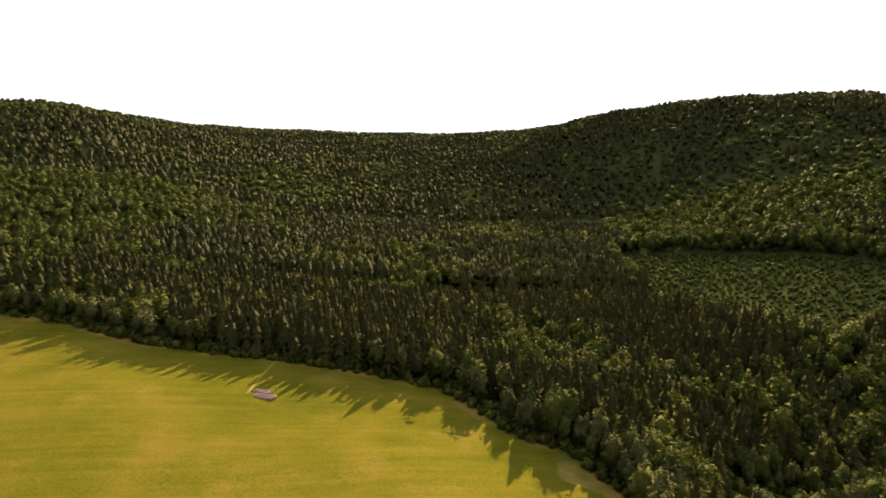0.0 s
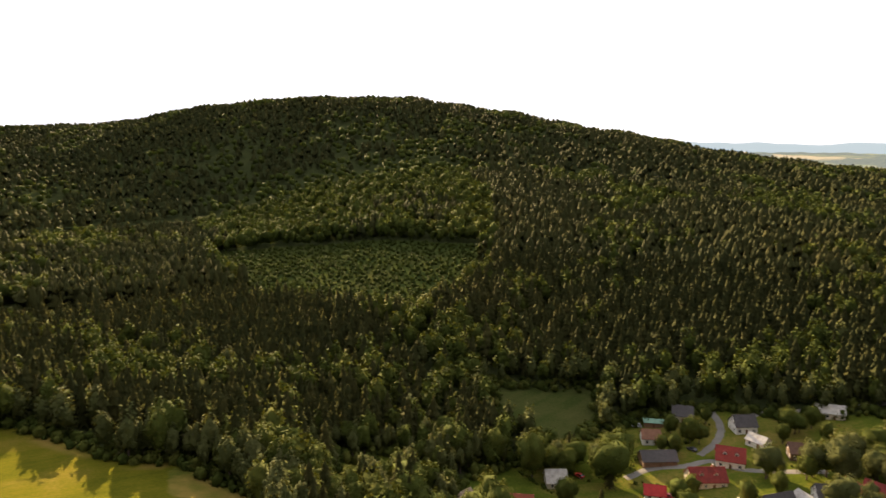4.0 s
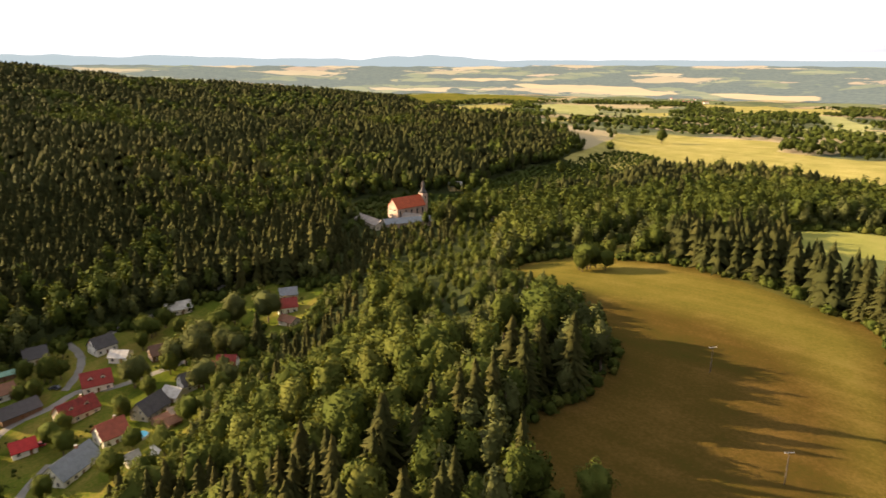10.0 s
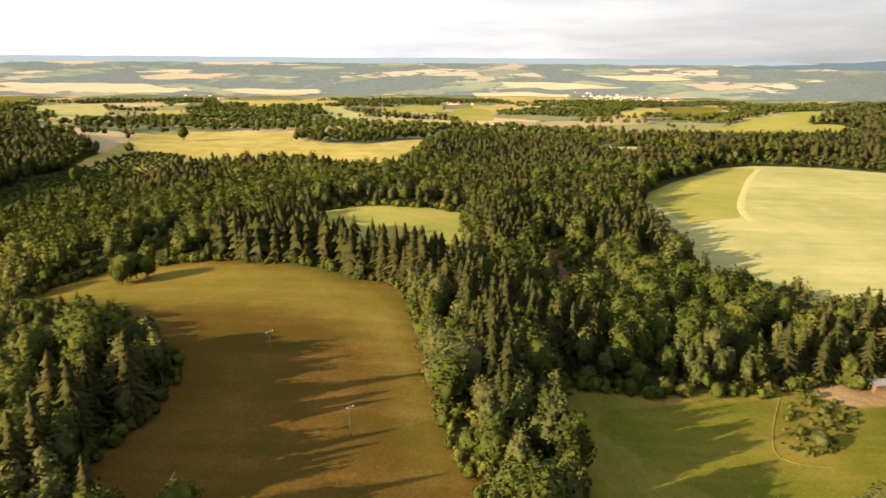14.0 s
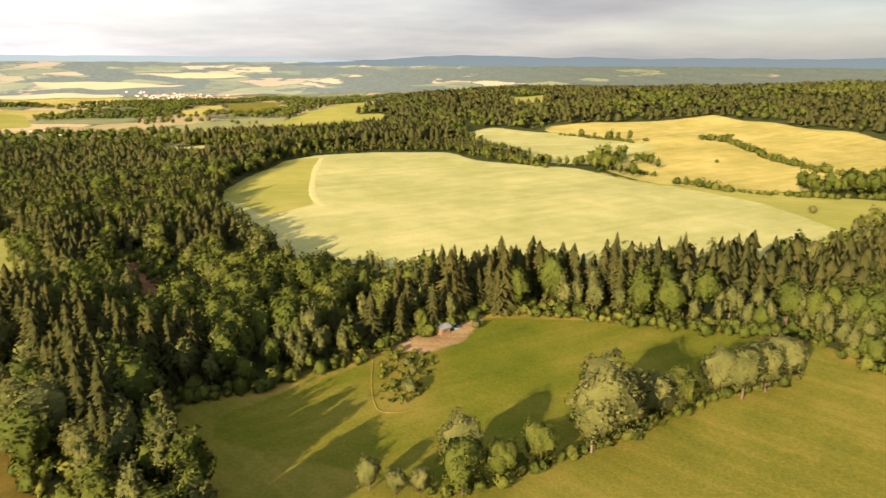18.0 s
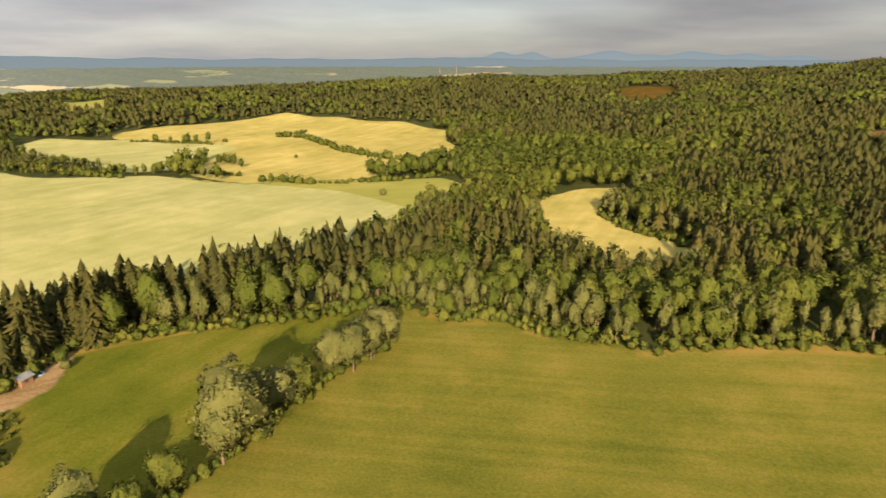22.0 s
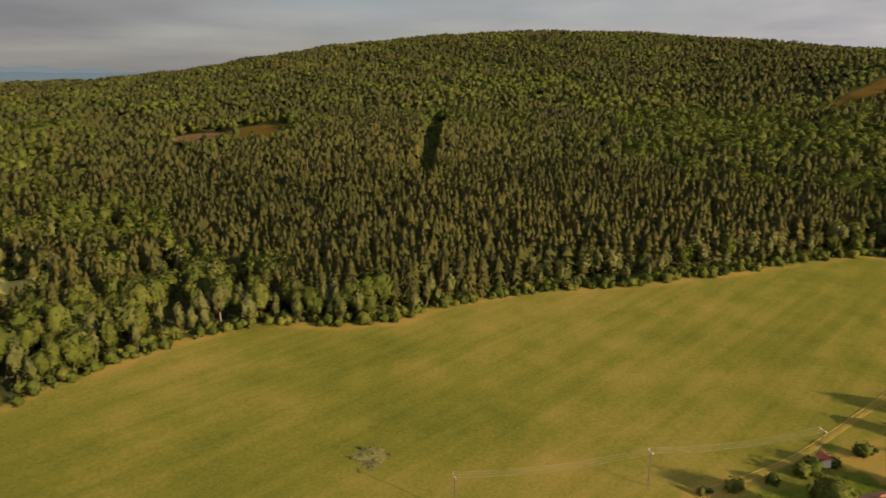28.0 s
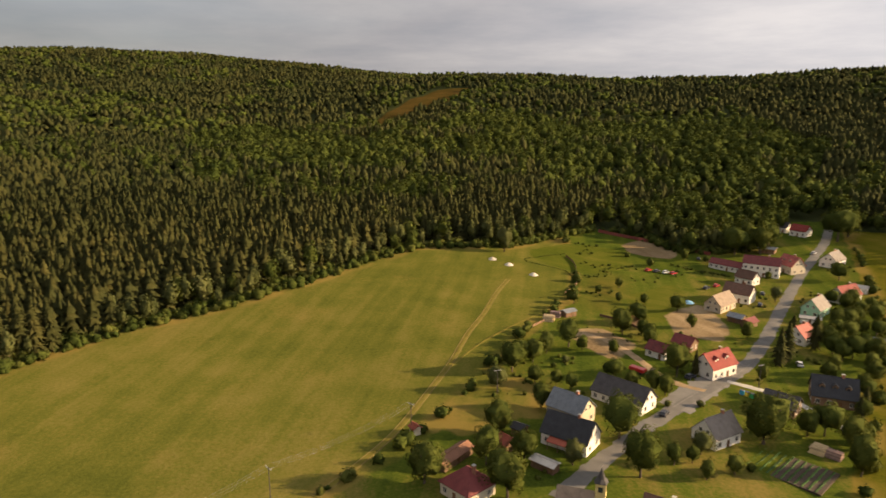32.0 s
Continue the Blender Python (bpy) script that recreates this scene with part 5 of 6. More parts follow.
for offset in (-0.85, 0.85):
    ribbon("track", "wheel rut of a dry grassy field track", FIELD_TRACK, 0.45, RUT, offset, 0.13, category="track")
ribbon("track", "narrow trodden path round a scrubby patch", [(83, -173), (76, -157), (69, -145), (64, -144), (58, -149)], 0.7, WORN, category="track")
ribbon("road", "pale asphalt hamlet road", [(114, 149), (122, 154), (133, 158), (151, 162), (156, 164), (156, 158), (150, 142), (147, 134)], 4, ASPHALT)
ribbon("road", "narrow grey hamlet road", [(192, 164), (205, 163), (216, 156), (227, 151), (230, 139), (244, 124), (250, 119)], 4.5, ASPHALT)
ribbon("road", "narrow grey hamlet lane", [(262, 177), (252, 165), (240, 159), (227, 157)], 4.5, ASPHALT)
ribbon("lane", "paved lane between gardens", [(158, 133), (173, 136), (184, 136)], 4, ASPHALT)
ribbon("road", "grey valley road along the forest", [(261, 165), (278, 160), (295, 148), (329, 130), (356, 113), (387, 101)], 5, ASPHALT)
ribbon("track", "bare earth logging track", [(-78, 319), (-77, 300), (-77, 285), (-76, 252)], 1.5, WORN, category="track")
ribbon("track", "pale worn track across the cornfield", [(303, -534), (255, -437), (220, -375), (199, -351)], 6.0, STRAW, category="track")


# ---- single trees ----
TREE_PARTS = {}


def tree_parts(kind, k):
    if (kind, k) not in TREE_PARTS:
        rng = random.Random(40 + k + len(kind))
        co, tri, bark, nor = conifer(rng, 15, 8) if kind == "spruce" else broadleaf(rng, 2, 42, 2600, 0.0165, {"leafy": 1.35, "birch": 1.28, "bush": 1.75}[kind], True, 0.505, 0.475, 0.93)
        meshes = []
        for want in (True, False):
            me = bpy.data.meshes.new("trunk" if want else "crown")
            used, idx = np.unique(tri[bark == want], return_inverse=True)
            c = co[used].copy()
            if kind == "bush":
                c[:, 2] -= 0.16
            fill(me, c, idx.reshape(-1, 3), [] if want else [("tint", np.full(len(used), rng.uniform(0.25, 0.75)))])
            if not want:
                bend(me, nor[used])
            me.materials.append(BARK if want else {"spruce": NEEDLE, "leafy": LEAF, "birch": BIRCH, "bush": LEAF if k % 2 else BIRCH}[kind])
            meshes.append(me)
        TREE_PARTS[kind, k] = meshes
    return TREE_PARTS[kind, k]


TREE_WORDS = {
    "leafy": ("broadleaf_tree", "broad green deciduous tree with a rounded leafy crown", "tree"),
    "birch": ("pale_tree", "pale grey-green willow or birch tree beside the grass", "tree"),
    "spruce": ("spruce_tree", "dark green pointed spruce tree", "tree"),
    "bush": ("bush", "low spreading green bush standing in the grass", "bush"),
}
tree_count = 0


def single_trees(kind, *rows):
    global tree_count
    for x, y, tall in rows:
        tree_count += 1
        name, label, category = TREE_WORDS[kind]
        top = new(name)
        tall *= 1.28 if kind != "bush" else 1.1
        wide = tall * (0.9 + 0.25 * ((tree_count * 37) % 10) / 10) * (1.3 if kind == "spruce" else 1.0)
        top.matrix_basis = Matrix.Translation((x, y, float(height(x, y)) - 0.15)) @ Matrix.Rotation(tree_count * 2.4, 4, "Z") @ Matrix.Diagonal((wide, wide, tall, 1))
        tagged(top, label, category, group="trees of the gardens and field edges" if kind != "bush" else "bushes in the grass")
        trunk, crown = tree_parts(kind, tree_count % 4)
        share("trunk", trunk, top, Matrix.Identity(4))
        share("crown", crown, top, Matrix.Identity(4))


single_trees("leafy", (36.7, -117.9, 11), (29.9, -124.8, 10), (23.3, -133.7, 10), (-5.1, -168.7, 11), (287, -47.6, 11), (286.6, -44, 9), (289.8, -51.7, 8), (116.8, -23.8, 9), (360.3, -67.5, 9), (369.6, -91.8, 8), (-140, 28, 10), (-157.6, 52, 9), (-144.2, 44.3, 9), (-143.4, 53.8, 8), (-130, 45.1, 11), (-169.7, 68.3, 7), (-148.9, 82.3, 11), (-195.1, 68.2, 10), (-200.5, 77.3, 8), (-206.9, 84.7, 7), (-210.9, 94.5, 9), (-257.9, 117.1, 6), (-219, 119.5, 10), (-167.6, 95.7, 5), (-179, 81.6, 5), (-130.9, 78.4, 12), (-139.5, 118.7, 13), (-140.5, 133, 7), (-134.2, 89.4, 5), (-139, 86.3, 3.5))
single_trees("leafy", (-182.7, 120, 10), (-169.7, 108, 6), (-181.7, 186.4, 8), (-168.8, 164.9, 6), (-173.2, 144.2, 5), (-207, 163.8, 6), (-265.7, 258.2, 8), (-220.8, 232.3, 7), (-132.2, 139.6, 9), (-121.6, 132.2, 10), (-202.2, 73.4, 7), (-134.4, 94.5, 4.5), (-127.1, 93.6, 5), (-207.7, 98.2, 5), (-229.2, 131.8, 8), (-252.5, 147.3, 5), (-128.2, 102, 5), (-157.2, 167.7, 6), (-235.1, 226, 6), (-206.7, 194, 5), (-178, 192.9, 8), (-163.3, 176.7, 7), (-180.9, 181.5, 6), (-270.7, 135, 4), (-277.8, 148.4, 5), (-258, 138.2, 4), (-321.6, 308.2, 17), (-327.7, 320.8, 15), (-316.4, 253.3, 15), (-322.8, 249.1, 15))
single_trees("leafy", (-319.7, 239.7, 14), (-323.8, 264.4, 14), (143, 215.7, 12), (127.5, 197.9, 10), (104.7, 176.1, 15), (103.1, 151.6, 13), (116.5, 156.6, 13), (126.8, 159.1, 13), (155.6, 198.4, 11), (171.4, 190.2, 11), (70.8, 177.8, 13), (75.5, 175, 12), (66.8, 185.6, 12), (81.7, 171.2, 8), (92.2, 156.9, 9), (159.4, 162.7, 9), (195.9, 172.6, 13), (161.5, 163.6, 9), (230.4, 130.5, 10), (232.4, 168, 8), (166.7, 142, 5), (246, 117.3, 13), (260.8, 107.3, 11), (204.4, 90.6, 9), (204.6, 99.1, 8), (164.3, 125.2, 9), (173.4, 109.2, 10), (231.9, 175.3, 8), (234.3, 162.7, 8), (211.5, 90.3, 7))
single_trees("leafy", (247.5, 112, 12), (167.6, 188.5, 9), (173, 186.2, 8), (91.1, 168.3, 10), (84, 166.1, 9), (100.5, 163.8, 12), (90.5, 161.9, 11), (140.1, 216.3, 9), (153.3, 197, 14), (161.1, 182.2, 16), (182.1, 162.7, 16), (159.4, 162.9, 9), (128.3, 163.4, 15), (115, 155.7, 14), (101.7, 150.6, 14), (100.2, 169.3, 16), (139.8, 106, 16), (145.5, 83.6, 17), (201.3, 96.7, 9), (202.4, 89.2, 7), (166.5, 141.6, 4), (232, 165.4, 10), (147.6, 78.4, 10), (285.3, -55.2, 9), (283.7, -45, 9), (290, -49.3, 10), (739, -139.8, 10), (837.5, -218.4, 16), (522.2, -55.1, 9), (604.3, -71.3, 11))
single_trees("leafy", (620.6, -103.5, 10), (507.5, -5.8, 10), (313.8, -62.4, 8))
single_trees("birch", (11.3, -146.3, 20), (9.7, -149.3, 17), (13.3, -143.2, 15), (1, -163.1, 12), (-15.6, -181.7, 12), (-21.4, -182, 13), (-27.5, -188, 13), (-33.1, -195.1, 13), (-24.6, -188.9, 12), (55.7, -112.5, 7), (49.9, -113.2, 6), (45.3, -115.3, 6), (38.9, -124.8, 13), (125.7, -93.6, 16), (141.5, -99.8, 15), (214.4, -143.2, 16), (175.1, -122.6, 14), (226.5, -145.6, 13), (115.7, -95.8, 11), (-343.3, 113.8, 13), (-139.2, 64.8, 6), (-183.7, 59.6, 7), (-244.3, 205.8, 7), (-137.6, 99, 6), (280.9, 109.5, 14), (283.7, 94.8, 14), (187, 173.1, 12), (233.5, 128.7, 8), (176.8, 185.2, 9), (229.3, 130.5, 12))
single_trees("birch", (242.3, 120.5, 13), (244.1, 111.8, 17), (145, 115.3, 8))
single_trees("spruce", (70.9, -209.9, 20), (69.9, -210.6, 18), (-184.3, 162.2, 12), (-182.3, 157.7, 11), (-191.8, 180, 11), (-181.6, 125.9, 7), (-147.5, 158.2, 7), (-144.6, 153.5, 6), (-203.4, 180.5, 8), (88.2, 206.6, 16), (91.4, 182.6, 12), (184, 184, 10), (181.9, 162.9, 12), (157.4, 143.7, 12), (153.8, 218.9, 13), (256.4, 90.6, 14), (181.4, 183.9, 11), (154.9, 141.8, 14), (145.9, 93.2, 13), (142.7, 97.6, 7))
single_trees("bush", (-128.5, -69.0, 0.9), (-126.5, -67.8, 0.8), (-131.0, -71.2, 0.7), (-123.8, -66.6, 0.8), (-127.2, -71.4, 0.6), (63.7, -155.3, 5), (69, -156.9, 3.5), (66.8, -166.2, 3), (75.5, -173.3, 2.5), (71.1, -170.6, 3), (79.8, -178.1, 2), (59.8, -203.3, 4), (75.4, -163.8, 2.5), (76.4, -179.1, 2.5), (66.7, -171.8, 2.5), (-73.7, -428.7, 6), (-28.5, -623.2, 4), (37, -737.2, 5), (-129.7, -72.8, 1.2), (-130, -65.4, 0.8), (-125.3, -73.1, 0.9), (-199.3, 88.3, 3), (-195.7, 82.8, 2.5), (-163, 104.6, 3), (-173.7, 170.5, 3), (-161.2, 114.5, 2.5), (-128.7, 107.1, 3), (-361.6, 157.1, 4), (-332.1, 181.4, 4), (-315, 185.5, 4), (-360.3, 88.8, 5))


def garden_trees(kind, ring, count, lo, hi, seed):
    """More trees at free spots of the gardens, clear of houses and roads."""
    rng = random.Random(seed)
    pts = np.array(ring, float)
    placed, tries = 0, 0
    while placed < count and tries < 4000:
        tries += 1
        x, y = rng.uniform(pts[:, 0].min(), pts[:, 0].max()), rng.uniform(pts[:, 1].min(), pts[:, 1].max())
        at = np.array([x]), np.array([y])
        if inside_by(pts, *at)[0] > 3 and clear_of_paths(*at)[0]:
            single_trees(kind, (x, y, rng.uniform(lo, hi)))
            placed += 1


def clear_of_paths(x, y):
    ok = np.ones(len(x), bool)
    for line, half in PATHS:
        for a in line[::2]:
            ok &= np.hypot(x - a[0], y - a[1]) > half + 2.2
    for o in bpy.data.objects:
        if o.name.split(".")[0] in ("house", "shed", "chapel"):
            ok &= np.hypot(x - o.location.x, y - o.location.y) > 8.0
    return ok


garden_trees("leafy", [(155, 185), (188, 194), (210, 188), (228, 177), (253, 175), (301, 138), (286, 107), (220, 86), (182, 90), (162, 113), (167, 141)], 26, 7, 11, 1)
garden_trees("birch", [(252, 126), (278, 110), (264, 94), (220, 86), (199, 94), (204, 111)], 10, 8, 12, 2)
garden_trees("leafy", [(-144, 135), (-183, 172), (-250, 237), (-260, 267), (-217, 236), (-117, 135), (-123, 120)], 26, 5, 9, 3)
garden_trees("leafy", [(-173, 56), (-219, 97), (-240, 133), (-213, 134), (-170, 109), (-142, 80), (-133, 53), (-137, 29)], 9, 4, 7, 4)
garden_trees("leafy", [(-356, 201), (-321, 270), (-270, 235), (-207, 166), (-225, 135), (-307, 152)], 7, 4, 7, 5)


def hedge(points, tall, name="hedgerow"):
    line = line_of(points, max(1.6, tall * 0.5))
    rng = np.random.default_rng(len(line) + int(tall * 10))
    n = len(line)
    jit = rng.uniform(-0.3, 0.3, (n, 2)) * tall
    x, y = line[:, 0] + jit[:, 0], line[:, 1] + jit[:, 1]
    ob = wood(name, "row of green bushes along a field edge" if tall > 3 else "clipped green garden hedge", "shrub" if tall < 9 else "leafy", 1, x, y, tall * rng.uniform(0.75, 1.3, n), rng.uniform(0.1, 0.8, n))
    ob["category"] = "hedge"


hedge([(42, -116), (37, -118), (30, -125), (23, -134), (11, -146), (1, -162), (-5, -168), (-16, -181), (-24, -188), (-33, -195)], 4.6)
hedge([(3, -503), (-10, -497), (-31, -481)], 7)
hedge([(-35, -485), (-57, -481)], 4)
hedge([(-61, -484), (-96, -482)], 7)
hedge([(-103, -486), (-139, -491)], 7)
hedge([(-21, -771), (-42, -759), (-59, -697), (-96, -596), (-142, -545)], 8.5)
hedge([(135, -788), (94, -775), (49, -723)], 4.5)
hedge([(-16, -783), (-39, -794), (-49, -810)], 5)
hedge([(61, -543), (49, -553), (17, -539)], 5)
hedge([(57, -565), (47, -584), (32, -593), (20, -578)], 11)
hedge([(221, -659), (165, -583), (100, -538)], 7)
hedge([(-189, 70), (-181, 73), (-176, 76)], 2)
hedge([(-141, 61), (-136, 55)], 2)
hedge([(160, 188), (161, 171)], 2)
hedge([(206, 171), (216, 163)], 2.2)
hedge([(244, 129), (247, 127)], 2)
hedge([(-313, 197), (-301, 203), (-287, 213)], 2)
hedge([(-340, 148), (-334, 132), (-326, 120), (-307, 134), (-286, 130)], 1.2)

# ---- power line ----
def power_pole(x, y, turn, tall=9.0):
    top = empty("power_pole", x, y, turn)
    tagged(top, "weathered power pole with a steel crossarm in the grass", "pole", group="power poles across the fields")
    part("pole", tube(bmesh.new(), (0, 0, -0.5), (0, 0, tall), 0.13, 0.09, 8), POST, top)
    arm = part("crossarm", box(bmesh.new(), -1.1, 1.1, -0.06, 0.06, tall - 0.5, tall - 0.36), METAL, top)
    for px in (-1.0, 0, 1.0):
        part("insulator", tube(bmesh.new(), (px, 0, tall - 0.36), (px, 0, tall - 0.05), 0.06, 0.04, 6), FRAME, arm)
    return top


POLES = [(-163.6, 29.3), (-140.0, -6.8), (-115.6, -43.4)]
FIELD_POLES = [(178.9, -65.7), (126.7, -64.3)]
for px, py in FIELD_POLES + [(-180.8, 118.8), (-168.5, 139.5), (-180.8, 58.7)]:
    power_pole(px, py, 100, 8.0)
for k, (px, py) in enumerate(POLES):
    a, b = POLES[max(k - 1, 0)], POLES[min(k + 1, len(POLES) - 1)]
    power_pole(px, py, math.degrees(math.atan2(b[1] - a[1], b[0] - a[0])) + 90)
for (ax, ay), (bx, by) in zip(POLES, POLES[1:]):
    d = Vector((bx - ax, by - ay, 0)).normalized()
    side = Vector((-d.y, d.x, 0))
    for off in (-1.0, 0.0, 1.0):
        p, q = Vector((ax, ay, float(height(ax, ay)) + 8.95)) + side * off, Vector((bx, by, float(height(bx, by)) + 8.95)) + side * off
        bm = bmesh.new()
        rings = []
        for k in range(15):
            u = k / 14
            at = p.lerp(q, u) - Vector((0, 0, 4 * u * (1 - u) * 1.4))
            rings.append([bm.verts.new(at + side * 0.010 * math.cos(w * 1.5708) + Vector((0, 0, 0.010 * math.sin(w * 1.5708)))) for w in range(4)])
        for lo, hi in zip(rings, rings[1:]):
            for w in range(4):
                bm.faces.new((lo[w], lo[(w + 1) % 4], hi[(w + 1) % 4], hi[w]))
        tagged(part("power_wire", bm, METAL), "thin sagging overhead power wire between poles", "wire", group="overhead wires")


def pylon(x, y, tall):
    top = empty("transmission_mast", x, y)
    tagged(top, "tall red and white lattice mast above the woods", "mast")
    red, white = plain("red_steel", (0.16, 0.07, 0.06), 0.1), plain("white_steel", (0.20, 0.20, 0.20), 0.1)
    for seg in range(6):
        bm = bmesh.new()
        z0, z1 = tall * seg / 6, tall * (seg + 1) / 6
        w0, w1 = tall * 0.028 * (1 - seg / 7), tall * 0.028 * (1 - (seg + 1) / 7)
        c0 = [(-w0, -w0, z0), (w0, -w0, z0), (w0, w0, z0), (-w0, w0, z0)]
        c1 = [(-w1, -w1, z1), (w1, -w1, z1), (w1, w1, z1), (-w1, w1, z1)]
        for k in range(4):
            tube(bm, c0[k], c1[k], 0.2, 0.2, 4)
            tube(bm, c0[k], c1[(k + 1) % 4], 0.18, 0.18, 4)
        part("mast_section", bm, red if seg % 2 else white, top)


pylon(-377, -1452, 34)
pylon(-417, -1462, 37)


# ---- vehicles ----
PAINT = {k: plain(k + "_car_paint", c, 0.08, 0.5, 0.3, 0.0, spec=0.5) for k, c in (("red", (0.40, 0.02, 0.02)), ("dark", (0.03, 0.03, 0.04)), ("silver", (0.45, 0.46, 0.47)), ("blue", (0.05, 0.12, 0.32)))}


def car(x, y, turn, paint):
    top = empty("car", x, y, turn)
    tagged(top, paint + " car parked by the houses", "car", group="parked cars")
    body = prism(bmesh.new(), [(-2.1, 0.35), (2.1, 0.35), (2.1, 0.75), (1.1, 0.95), (-2.0, 1.0), (-2.1, 0.8)], -0.85, 0.85)
    part("body", soft(body, 0.06), PAINT[paint], top)
    cab = prism(bmesh.new(), [(-1.8, 0.98), (1.0, 0.94), (0.4, 1.46), (-1.4, 1.48)], -0.76, 0.76)
    part("cabin", soft(cab, 0.05), GLASS, top)
    part("car_roof", soft(box(bmesh.new(), -0.7, 0.7, -1.35, 0.35, 1.46, 1.52), 0.02), PAINT[paint], top)
    for px in (-0.86, 0.86):
        for py in (-1.3, 1.3):
            tyre = part("wheel", tube(bmesh.new(), (px - 0.1, py, 0.33), (px + 0.1, py, 0.33), 0.33, 0.33, 12), RUBBER, top)
            part("rim", tube(bmesh.new(), (px - 0.11, py, 0.33), (px + 0.11, py, 0.33), 0.19, 0.19, 8), METAL, tyre)


car(-255.5, 208.0, 45, "dark")
car(-240.9, 195.5, 45, "dark")
car(-180.8, 164.6, 60, "silver")
car(-179.3, 122.7, 20, "dark")
car(-158.4, 101.0, 40, "dark")
car(-305.5, 278.4, 30, "silver")
car(-304.9, 178.9, 20, "red")
car(-302.1, 182.0, 20, "dark")
car(-299.5, 185.6, 20, "silver")
car(-296.8, 188.4, 20, "red")
car(-315.7, 219.6, 60, "silver")
car(-318.7, 216.8, 60, "dark")
car(-272.0, 195.8, 30, "red")
car(-269.6, 188.8, 30, "dark")
car(-284.7, 277.5, 40, "dark")
car(226.4, 188.7, 50, "silver")
car(194.0, 145.9, 10, "red")
car(178.2, 174.9, 10, "red")
car(226.0, 167.7, 0, "silver")
car(228.0, 161.4, 0, "dark")


# ---- fences ----
def fence(points, tall, mat, label):
    line = line_of(points, 3.0)
    top = empty("fence", float(line[0, 0]), float(line[0, 1]))
    tagged(top, label, "fence")
    base = top.matrix_basis.translation.copy()
    for (ax, ay), (bx, by) in zip(line, line[1:]):
        za, zb = float(height(ax, ay)), float(height(bx, by))
        part("post", box(bmesh.new(), ax - base.x - 0.08, ax - base.x + 0.08, ay - base.y - 0.08, ay - base.y + 0.08, za - base.z - 0.3, za - base.z + tall + 0.1), POST, top)
        d = Vector((bx - ax, by - ay, 0)).normalized()
        n = Vector((-d.y, d.x, 0)) * 0.03
        bm = bmesh.new()
        lo = [bm.verts.new((px - base.x + s * n.x, py - base.y + s * n.y, z - base.z + 0.1)) for px, py, z in ((ax, ay, za), (bx, by, zb)) for s in (-1, 1)]
        hi = [bm.verts.new(v.co + Vector((0, 0, tall - 0.1))) for v in lo]
        for f in ((lo[0], lo[2], hi[2], hi[0]), (lo[3], lo[1], hi[1], hi[3]), (hi[0], hi[2], hi[3], hi[1]), (lo[1], lo[0], hi[0], hi[1]), (lo[2], lo[3], hi[3], hi[2]), (lo[0], lo[1], lo[3], lo[2])):
            bm.faces.new(f)
        part("panel", bm, mat, top)


RED_BOARD = plain("red_brown_boards", (0.20, 0.050, 0.035), 0.25, 0.8)
fence([(-380, 187), (-359, 205), (-347, 214), (-323, 227)], 2.0, RED_BOARD, "long dark red board fence at the forest edge")
fence([(-334, 146), (-318, 144), (-286, 131), (-272, 119)], 1.1, WALL["timber"], "low timber fence round the paddock")
fence([(-229, 85), (-236, 94), (-243, 103)], 1.0, WALL["timber"], "low weathered pasture fence")
fence([(-223, 129), (-233, 127), (-241, 121)], 1.1, WALL["timber"], "low weathered garden fence")
fence([(-175, 103), (-170, 96), (-166, 90)], 1.1, WALL["timber"], "brown picket fence by the yard")


# ---- heaps, stacks and yards ----
def heap(name, x, y, wide, tall, mat, label, category, seed):
    rng = random.Random(seed)
    bm = bmesh.new()
    rings = []
    for k in range(6):
        f = k / 5
        rings.append([bm.verts.new((wide * (1 - f) ** 0.8 * rng.uniform(0.85, 1.12) * math.cos(a * 0.5236), wide * (1 - f) ** 0.8 * rng.uniform(0.85, 1.12) * math.sin(a * 0.5236), tall * f - 0.25)) for a in range(12)])
    for lo, hi in zip(rings, rings[1:]):
        for a in range(12):
            bm.faces.new((lo[a], lo[(a + 1) % 12], hi[(a + 1) % 12], hi[a]))
    bm.faces.new(rings[-1])
    ob = part(name, bm, mat)
    ob.matrix_basis = pose(x, y, float(height(x, y)))
    return tagged(ob, label, category)


def log_stack(x, y, turn, length, count, layers, mat, name, label, radius=0.22):
    top = empty(name, x, y, turn)
    tagged(top, label, "timber stack")
    rng = random.Random(int(abs(x) * 7))
    for row in range(layers):
        for k in range(count - row):
            p = (k - (count - row) / 2) * radius * 2.05
            r = radius * rng.uniform(0.8, 1.0)
            part("log", tube(bmesh.new(), (-length / 2 + rng.uniform(-0.3, 0.3), p, r + row * radius * 1.75), (length / 2, p, r + row * radius * 1.75), r, r * 0.9, 7), mat, top)


LOG = plain("peeled_logs", (0.30, 0.20, 0.16), 0.3, 1.0)
LUMBER = plain("sawn_lumber", (0.48, 0.36, 0.20), 0.25, 1.0)
SHEET = plain("blue_tarpaulin", (0.16, 0.34, 0.50), 0.2, 1.0, 0.5)
WATER = plain("pool_water", (0.05, 0.38, 0.52), 0.1, 1.0, 0.08, 0.01)
GRAVEL = plain("earth_heap", (0.098, 0.096, 0.024), 0.6, 0.8, 0.95, 0.05, 3.0)


